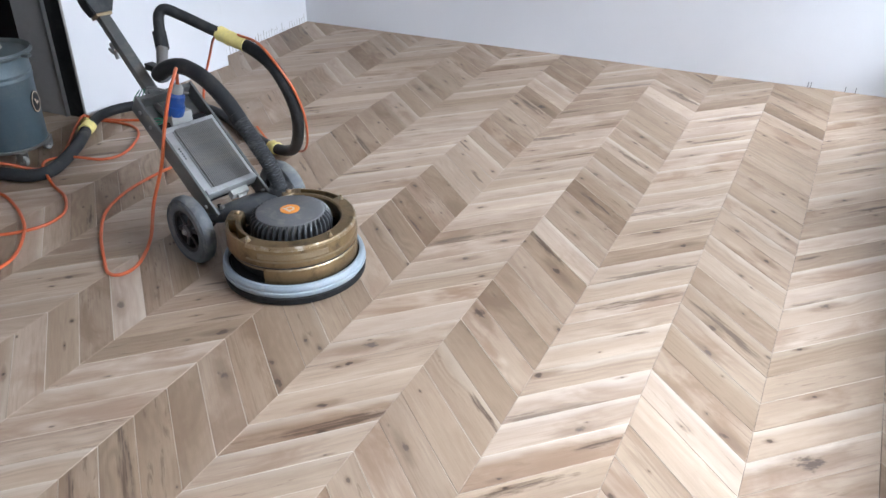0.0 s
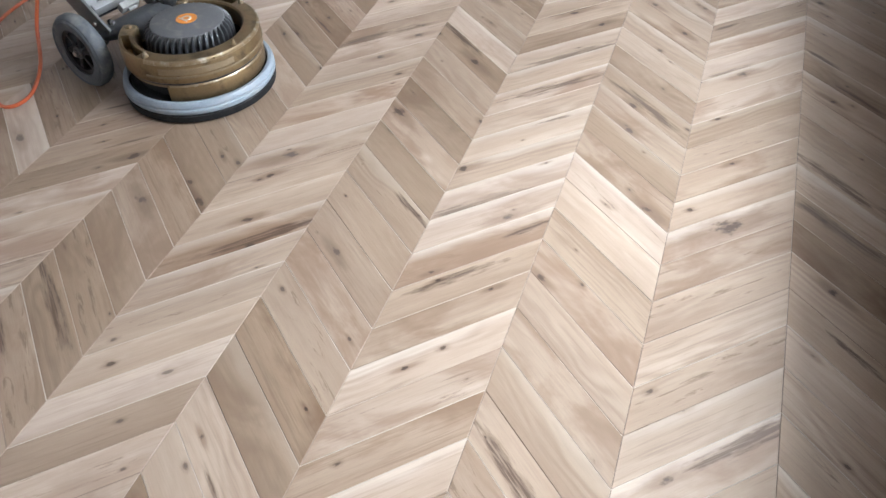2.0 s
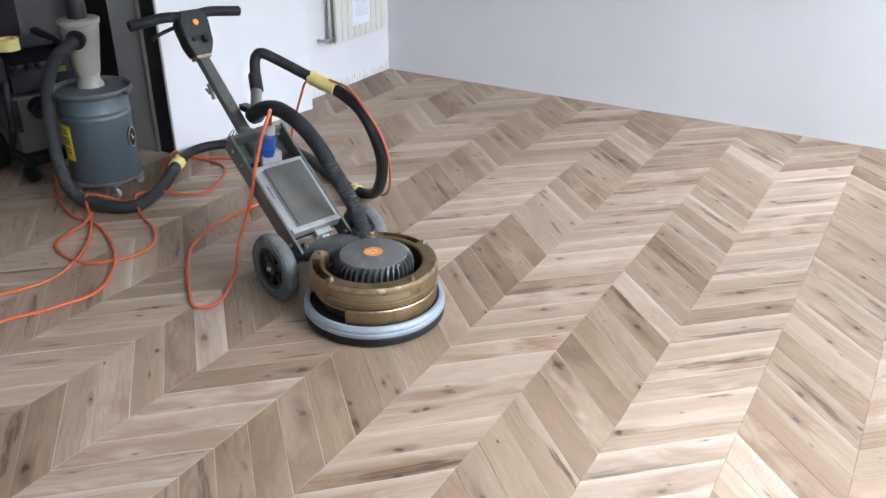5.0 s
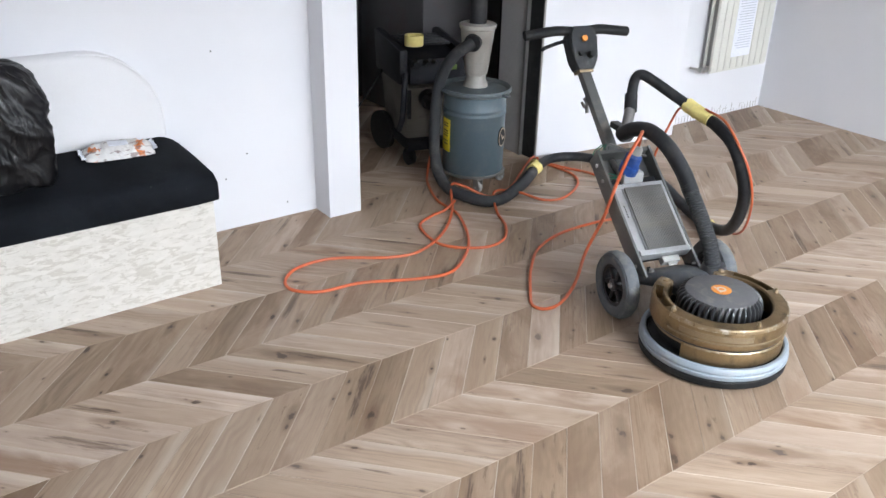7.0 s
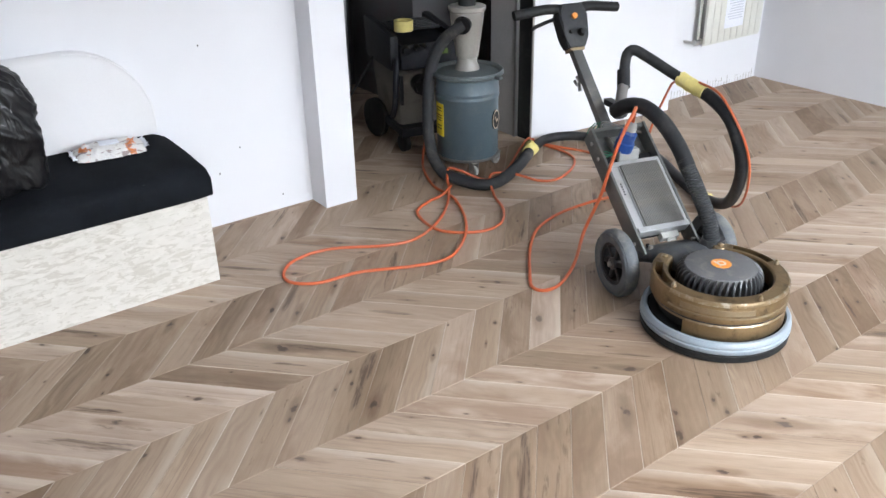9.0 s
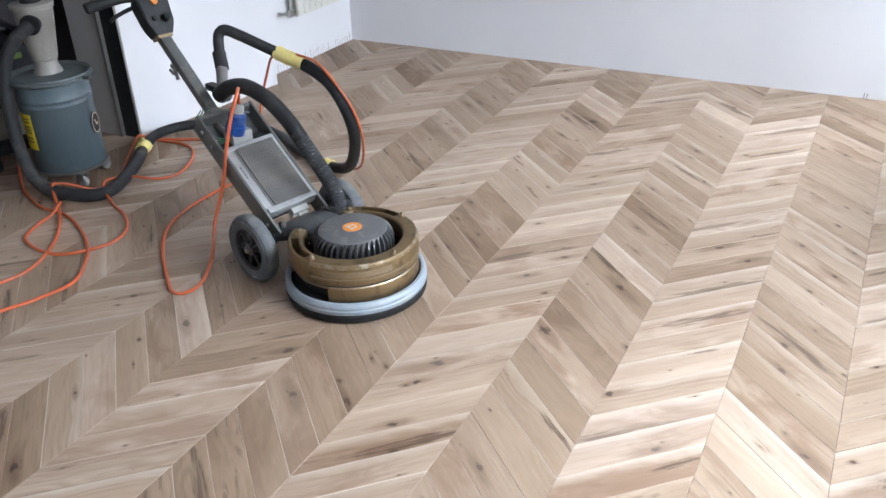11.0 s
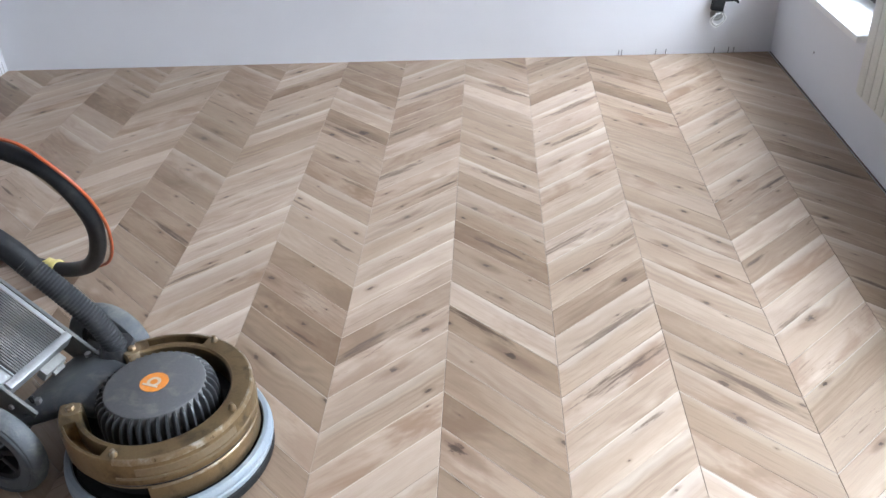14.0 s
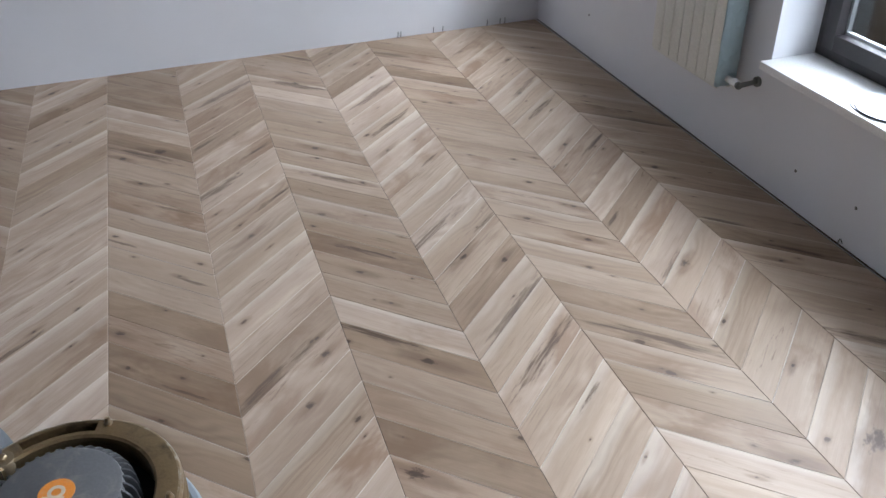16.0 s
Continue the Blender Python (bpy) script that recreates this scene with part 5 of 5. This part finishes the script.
def film_lump(sx, sy, sz, power, floor_z, amount, seed):
    """A pillow of thin film: full, flat-sided, drawn into folds that run down and outward."""
    b = BM()
    bmesh.ops.create_icosphere(b, subdivisions=6, radius=1.0)
    for v in b.verts:
        p = v.co.copy()
        k = (abs(p.x) ** power + abs(p.y) ** power + abs(p.z) ** power) ** (-1.0 / power)
        q = p * k
        # long folds lean over to one side as they fall
        w = Vector((q.x + 0.35 * q.z, q.y + 0.55 * q.z, q.z * 0.62 - 0.3 * q.y)) + 0.25 * noise.noise_vector(q * 1.3)
        # creases fan out from the tie
        fan = math.atan2(q.y + 0.75, 1.35 - q.z)
        far = math.hypot(q.y + 0.75, 1.35 - q.z)
        bend = 0.25 * noise.noise(q * 1.7 + Vector((seed, 2.0, 0)))
        long = crease(Vector((fan * 2.6 + bend, far * 0.55, q.x * 0.9)), 1.5, seed)
        thin = crease(Vector((fan * 5.5 + bend, far * 0.9, q.x * 1.6)), 1.7, seed + 4.0)
        near = noise.voronoi(Vector((w.x, w.y, w.z * 1.6)) * 1.5 + Vector((seed, 0, 0)))[0][0]
        push = amount * (0.45 * noise.noise(q * 1.2 + Vector((seed, 0, 0))) + 0.45 * min(near, 0.8) ** 2 + 0.30 * long + 0.16 * thin + 0.10 * crease(w, 3.4, seed + 3.0) - 0.34)
        q += p * push
        v.co = Vector((q.x * sx, q.y * sy, max(floor_z, q.z * sz)))
    return b


def bin_bag():
    bag = thing("bin_bag", "full crumpled black bin bag standing on the cushion", "bin bag", pose(-2.20, -2.485, 0.487))
    body = film_lump(0.150, 0.203, 0.205, 6.5, -0.195, 0.28, 1.7)
    for v in body.verts:
        c = v.co
        h = (c.z + 0.195) / 0.40
        # slack film: a little narrower at the foot, the top drawn up towards the tie
        c.y *= 1.03 - 0.09 * min(1.0, max(0.0, h))
        c.x *= 1.0 - 0.18 * max(0.0, h - 0.55) / 0.45
        c.z += 0.195 + 0.045 * h * (0.3 - c.y / 0.22)
    part("body", body, BAG, bag, "taut, creased black film", 60)
    top = film_lump(0.095, 0.125, 0.085, 2.6, -0.085, 0.50, 5.2)
    for v in top.verts:
        v.co += Vector((-0.015, -0.085, 0.430))
    part("gathered_top", top, BAG, bag, "gathered, crumpled neck of the bag", 60)
    return bag


bin_bag()


def wipes_packet():
    p = thing("wipes_packet", "crumpled white and orange soft packet lying on cushion", "packet", pose(-2.29, -2.035, 0.478, 0, 0, 84))
    b = BM()
    nx, ny = 36, 20
    grids = []
    for side in (1, -1):
        g = []
        for i in range(nx + 1):
            for j in range(ny + 1):
                u, w = i / nx * 2 - 1, j / ny * 2 - 1
                full = max(0.0, (1 - abs(u) ** 4) * (1 - abs(w) ** 3)) ** 0.6
                z = 0.006 + (0.036 * full * (1 if side > 0 else 0.0))
                z += (0.016 * noise.noise(Vector((u * 4, w * 3, side))) + 0.010 * noise.noise(Vector((u * 9, w * 6, 3)))) * full * (side > 0)
                g.append(b.verts.new((u * 0.128 * (1 - 0.07 * abs(w) + 0.05 * noise.noise(Vector((w * 3, u, 0)))), w * 0.070 * (1 - 0.08 * abs(u) + 0.10 * noise.noise(Vector((u * 3, w, 5)))), z + 0.012 * max(0.0, abs(u) - 0.75) * 4 * (0.5 + noise.noise(Vector((w * 4, u, 9)))))))
        grids.append(g)
        for i in range(nx):
            for j in range(ny):
                k = i * (ny + 1) + j
                b.faces.new((g[k], g[k + ny + 1], g[k + ny + 2], g[k + 1]))
    bmesh.ops.remove_doubles(b, verts=b.verts, dist=0.0008)
    m, t, bsdf = material("printed_packet_film")
    co = node(t, "ShaderNodeTexCoord").outputs["Object"]
    bx = node(t, "ShaderNodeSeparateXYZ", {0: co})
    reach = maths(t, "ADD", maths(t, "ABSOLUTE", bx.outputs[0]), maths(t, "MULTIPLY", noise_of(t, co, 16.0, 3.0), 0.09))
    ends = maths(t, "MULTIPLY", ramp(t, reach, 0.108, 0.112), maths(t, "SUBTRACT", 1.0, ramp(t, reach, 0.142, 0.147)))
    col = blend(t, maths(t, "MULTIPLY", ends, ramp(t, noise_of(t, co, 26.0, 2.0), 0.46, 0.54)), (0.74, 0.72, 0.70), (0.70, 0.21, 0.06))
    bars = maths(t, "MULTIPLY", ramp(t, noise_of(t, node(t, "ShaderNodeMapping", {"Vector": co, "Scale": (14.0, 60.0, 60.0)}).outputs[0], 1.0, 2.0), 0.56, 0.60), 0.8)
    col = blend(t, bars, col, (0.25, 0.17, 0.16))
    t.links.new(col, bsdf.inputs["Base Color"])
    bsdf.inputs["Roughness"].default_value = 0.3
    bumped(t, bsdf, noise_of(t, co, 45.0, 4.0, 0.6, 1.0), 0.8, 0.008)
    for sgn in (-1, 1):
        crimp = BM()
        cuts = [(sgn * (0.112 + 0.022 * k), 0.006 + 0.007 * k) for k in range(2)]
        lines = [[crimp.verts.new((x + 0.006 * noise.noise(Vector((i * 0.9, sgn, z * 90))), (i / 12 - 0.5) * 0.105, z + 0.012 + 0.007 * math.sin(i * 2.1 + sgn) * (z > 0.01))) for i in range(13)] for x, z in cuts]
        under = [[crimp.verts.new(q.co - Vector((0, 0, 0.002))) for q in row] for row in lines]
        for i in range(12):
            crimp.faces.new((lines[0][i], lines[1][i], lines[1][i + 1], lines[0][i + 1])), crimp.faces.new((under[0][i + 1], under[1][i + 1], under[1][i], under[0][i])), crimp.faces.new((lines[1][i], under[1][i], under[1][i + 1], lines[1][i + 1]))
        part("crimped_end", crimp, PAPER, p, "crimped white film end", 60)
    part("pouch", b, m, p, "glossy crinkled white film printed in orange", 60)
    part("lid_flap", box(BM(), -0.035, 0.035, -0.022, 0.022, 0.045, 0.049, pose(0, 0, 0, 4, 3, 0), 0.002), PAPER, p, "white resealable flap")
    return p


wipes_packet()
tagged(mesh_object("white_tray", box(BM(), -2.16, -2.01, -2.86, -2.60, 0.470, 0.500, pose(0, 0, 0), 0.006), SILL), "white flat tray on the black cushion", "tray")

# ---- radiators ----


def radiator(name, label, m, length, height, base):
    """A panel radiator: x along the wall, y out from it."""
    r = thing(name, label, "radiator", m, "panel radiators")
    n = round(length / 0.062)
    w = length / n
    for i in range(n):
        part("front_rib", box(BM(), i * w + 0.0018, (i + 1) * w - 0.0018, 0.088, 0.097, base + 0.012, base + height - 0.012, None, 0.0035), RADIATOR, r)
    part("backing", box(BM(), 0.0, length, 0.080, 0.0895, base, base + height, None, 0.003), RADIATOR, r, "white panel edge")
    part("rear_panel", box(BM(), 0.0, length, 0.034, 0.046, base, base + height, None, 0.003), RADIATOR, r, "white rear panel")
    b = BM()
    for i in range(int(length / 0.03)):
        box(b, 0.012 + i * 0.03, 0.016 + i * 0.03, 0.047, 0.079, base + 0.04, base + height - 0.03)
    part("convector", b, ALUDARK, r, "thin convector fins", 0)
    part("top_grille", box(BM(), 0.0, length, 0.034, 0.09, base + height, base + height + 0.008, None, 0.002), RADIATOR, r)
    for x in (0.08, length - 0.08):
        part("wall_bracket", box(BM(), x - 0.015, x + 0.015, 0.0, 0.034, base + 0.10, base + height - 0.08), RADIATOR, r, "", 0)
    return r


# east radiator beside the window, with protective film left on its side
east = radiator("radiator", "white panel radiator with crumpled blue protective film", pose(EAST, 0.462, 0, 0, 0, 90), 0.42, 0.62, 0.285)
b = BM()
for k, (x0, x1) in enumerate(((-0.010, -0.003), (-0.018, -0.011))):
    nz = 14
    pts = []
    for i in range(nz + 1):
        z = 0.30 + 0.60 * i / nz
        for j in range(5):
            pts.append(b.verts.new((x0 + 0.007 * noise.noise(Vector((i * 0.8, j * 0.9, k))), 0.028 + 0.078 * j / 4, z)))
    for i in range(nz):
        for j in range(4):
            q = i * 5 + j
            b.faces.new((pts[q], pts[q + 1], pts[q + 6], pts[q + 5]))
bmesh.ops.solidify(b, geom=list(b.faces), thickness=0.0015)
film, ft, fb = material("crumpled_blue_film")
fb.inputs["Base Color"].default_value = (0.50, 0.60, 0.62, 1)
fb.inputs["Roughness"].default_value = 0.22
bumped(ft, fb, noise_of(ft, node(ft, "ShaderNodeTexCoord").outputs["Object"], 32.0, 5.0, 0.6, 1.2), 0.8, 0.012)
part("protective_film", b, film, east, "crumpled pale blue protective film", 60)
b = BM()
rod(b, (-0.006, 0.062, 0.325), (-0.075, 0.062, 0.325), 0.011, 14)
rod(b, (-0.050, 0.062, 0.325), (-0.078, 0.062, 0.325), 0.016, 8)
valve = part("valve", b, SILL, east, "white radiator valve")
b = BM()
rod(b, (-0.090, 0.070, 0.328), (-0.102, 0.010, 0.338), 0.0085, 12)
rod(b, (-0.102, 0.012, 0.338), (-0.102, 0.002, 0.338), 0.017, 16)
rod(b, (-0.072, 0.062, 0.325), (-0.094, 0.070, 0.328), 0.012, 12)
part("pipe", b, STEELDARK, east, "dark supply pipe into the wall")

west = radiator("radiator", "white panel radiator with a paper sheet on its front", pose(WEST, 1.99, 0, 0, 0, -90), 0.54, 0.60, 0.318)
part("sheet", box(BM(), 0.19, 0.37, 0.0975, 0.0985, 0.40, 0.80), PAPER, west, "white printed paper sheet taped to the front", 0)
b = BM()
rl = random.Random(5)
for i in range(22):
    z = 0.775 - i * 0.0155
    box(b, 0.205, 0.205 + rl.uniform(0.12, 0.15), 0.0986, 0.0991, z, z + 0.005)
part("print", b, INK, west, "grey lines of small print", 0)
b = BM()
rod(b, (0.546, 0.062, 0.345), (0.60, 0.062, 0.345), 0.011, 14)
rod(b, (0.572, 0.062, 0.345), (0.598, 0.062, 0.345), 0.017, 10)
rod(b, (0.600, 0.062, 0.345), (0.625, 0.010, 0.350), 0.008, 12)
part("valve", b, CHROME, west, "chrome radiator valve and pipe")
part("plug_cap", lathe(BM(), [(0.0, 0.0), (0.012, 0.0), (0.012, 0.018), (0.0, 0.018)], pose(-0.0005, 0.062, 0.36) @ pose(0, 0, 0, 0, -90, 0), 12), STEELDARK, west, "dark blanking cap")

# ---- small things ----
for x, y, z, a in ((1.600, -0.115, 0.432, 20), (1.598, -0.135, 0.436, 65)):
    d = thing("sanding_disc", "white perforated sanding disc with dark rim on the sill", "sanding disc", pose(x, y, z, 0, 0, a), "sanding discs on the sill")
    part("backing", lathe(BM(), [(0.0, 0.0), (0.098, 0.0), (0.099, 0.0018), (0.0, 0.0018)], None, 40), RUBBER, d, "dark abrasive underside")
    b = BM()
    lathe(b, [(0.0, 0.0018), (0.098, 0.0018), (0.098, 0.0032), (0.0, 0.0032)], None, 40)
    face = part("face", b, PAPER, d, "white disc face")
    b = BM()
    for r, n in ((0.025, 6), (0.05, 10), (0.075, 16)):
        for k in range(n):
            t = math.tau * k / n + r * 40
            lathe(b, [(0.0, 0.0032), (0.0032, 0.0032), (0.0032, 0.0036), (0.0, 0.0036)], pose(r * math.cos(t), r * math.sin(t), 0), 8)
    tagged(part("hole_marks", b, STEELDARK, face, "small dark dust holes", 0), kind="stuff")

# wall socket opening with loose wires
sock = thing("socket_box", "round flush socket box with loose wires in white wall", "socket", pose(1.245, NORTH, 0.20, 90, 0, 0))
part("ring", lathe(BM(), [(0.024, 0.0), (0.034, 0.0), (0.034, 0.004), (0.024, 0.004), (0.024, 0.0)], None, 28), PALEGREY, sock, "grey plastic ring")
# no real recess: a flat grey disc gives the shadowed inside by colour
part("hollow", lathe(BM(), [(0.0, 0.0), (0.0235, 0.0), (0.0235, 0.001), (0.0, 0.001)], None, 24), PALEGREY, sock, "flat grey disc, the box's inner shadow put into colour")
for k in range(3):
    b = BM()
    r = 0.030 + 0.006 * k
    tube(b, [(-0.006 + 0.006 * k, 0.0, 0.001), (-0.010 + 0.010 * k, 0.012, 0.030), (-r * 0.6, 0.004, 0.050), (-r, -0.022, 0.046), (-0.004 * k, -r - 0.014, 0.040), (r * 0.9, -0.018, 0.036), (r * 0.6, 0.012, 0.030)], 0.0022, 0.006, 6)
    part("wire", b, (SILL, PALEGREY, SILL)[k], sock, "stiff white loop of wire")
part("connector", box(BM(), -0.044, 0.016, 0.022, 0.086, 0.006, 0.040, pose(0, 0, 0, 0, 0, -8), 0.006), RUBBER, sock, "black plastic wire connector")
b = BM()
rod(b, (0.012, 0.070, 0.024), (0.072, 0.074, 0.030), 0.006, 8)
rod(b, (0.072, 0.074, 0.030), (0.092, 0.088, 0.032), 0.007, 8)
rod(b, (0.072, 0.074, 0.030), (0.090, 0.062, 0.032), 0.006, 8)
part("lead", b, RUBBER, sock, "stiff black lead with a forked end")

# a thin dark strip draws the shade in the gap between floor and wall
structure("floor_edge_shade_strip", box(BM(), EAST - 0.0035, EAST - 0.0005, SOUTH, NORTH, -0.002, 0.0016), SUBFLOOR, "dark strip for the shaded open gap along the edge of the floor", "gap")

# fixing pins left along the foot of the walls
for x in (0.776, 0.791, 0.962, 1.012, 1.252, 1.323, 1.349):
    b = BM()
    rod(b, (x, NORTH - 0.004, 0.0), (x + 0.002, NORTH - 0.006, 0.030), 0.0019, 6)
    tagged(mesh_object("wall_pin", b, STEELDARK), "short dark metal pin at the foot of the wall", "pin", group="pins along the wall foot")
b = BM()
tube(b, [(1.528, -0.145, 0.0), (1.524, -0.150, 0.022), (1.520, -0.160, 0.030), (1.518, -0.170, 0.022)], 0.002, 0.005, 6)
tagged(mesh_object("wall_hook", b, STEELDARK), "small bent dark hook at the foot of the wall", "hook")
for y, z in ((1.58, 0.192), (0.104, 0.13), (-0.168, 0.142)):
    tagged(mesh_object("screw_hole", lathe(BM(), [(0.0, 0.0), (0.006, 0.0), (0.005, 0.0015), (0.0, 0.0015)], pose(EAST + 0.0002, y, z, 0, -90, 0), 10), STEELDARK), "small dark filled screw hole in white plaster", "screw hole", group="holes in the east wall")

for y, z in ((-1.584, 0.775), (-1.467, 0.326), (-1.57, 0.231), (-1.294, 0.065)):
    tagged(mesh_object("screw_hole", lathe(BM(), [(0.0, 0.0), (0.004, 0.0), (0.003, 0.0012), (0.0, 0.0012)], pose(-2.4602, y, z, 0, 90, 0), 10), STEELDARK), "tiny dark hole in the white plaster by the bench", "screw hole", group="holes in the west wall")

# rough, unpainted strip of plaster along the foot of the west wall by the corner
b = BM()
rr = random.Random(3)
for i in range(34):
    y = 1.17 + i * 0.0285
    h = rr.uniform(0.012, 0.060)
    box(b, WEST - 0.002, WEST + 0.0012, y, y + rr.uniform(0.002, 0.006), 0.0, h)
    if rr.random() < 0.4:
        box(b, WEST - 0.002, WEST + 0.0011, y, y + rr.uniform(0.02, 0.05), h, h + 0.002)
tagged(mesh_object("plaster_edge", b, worn("rough_plaster_grey", (0.42, 0.40, 0.38), 0.9), 0), "rough grey plaster scratches along the wall foot", "plaster", kind="structure")

lay_floor()
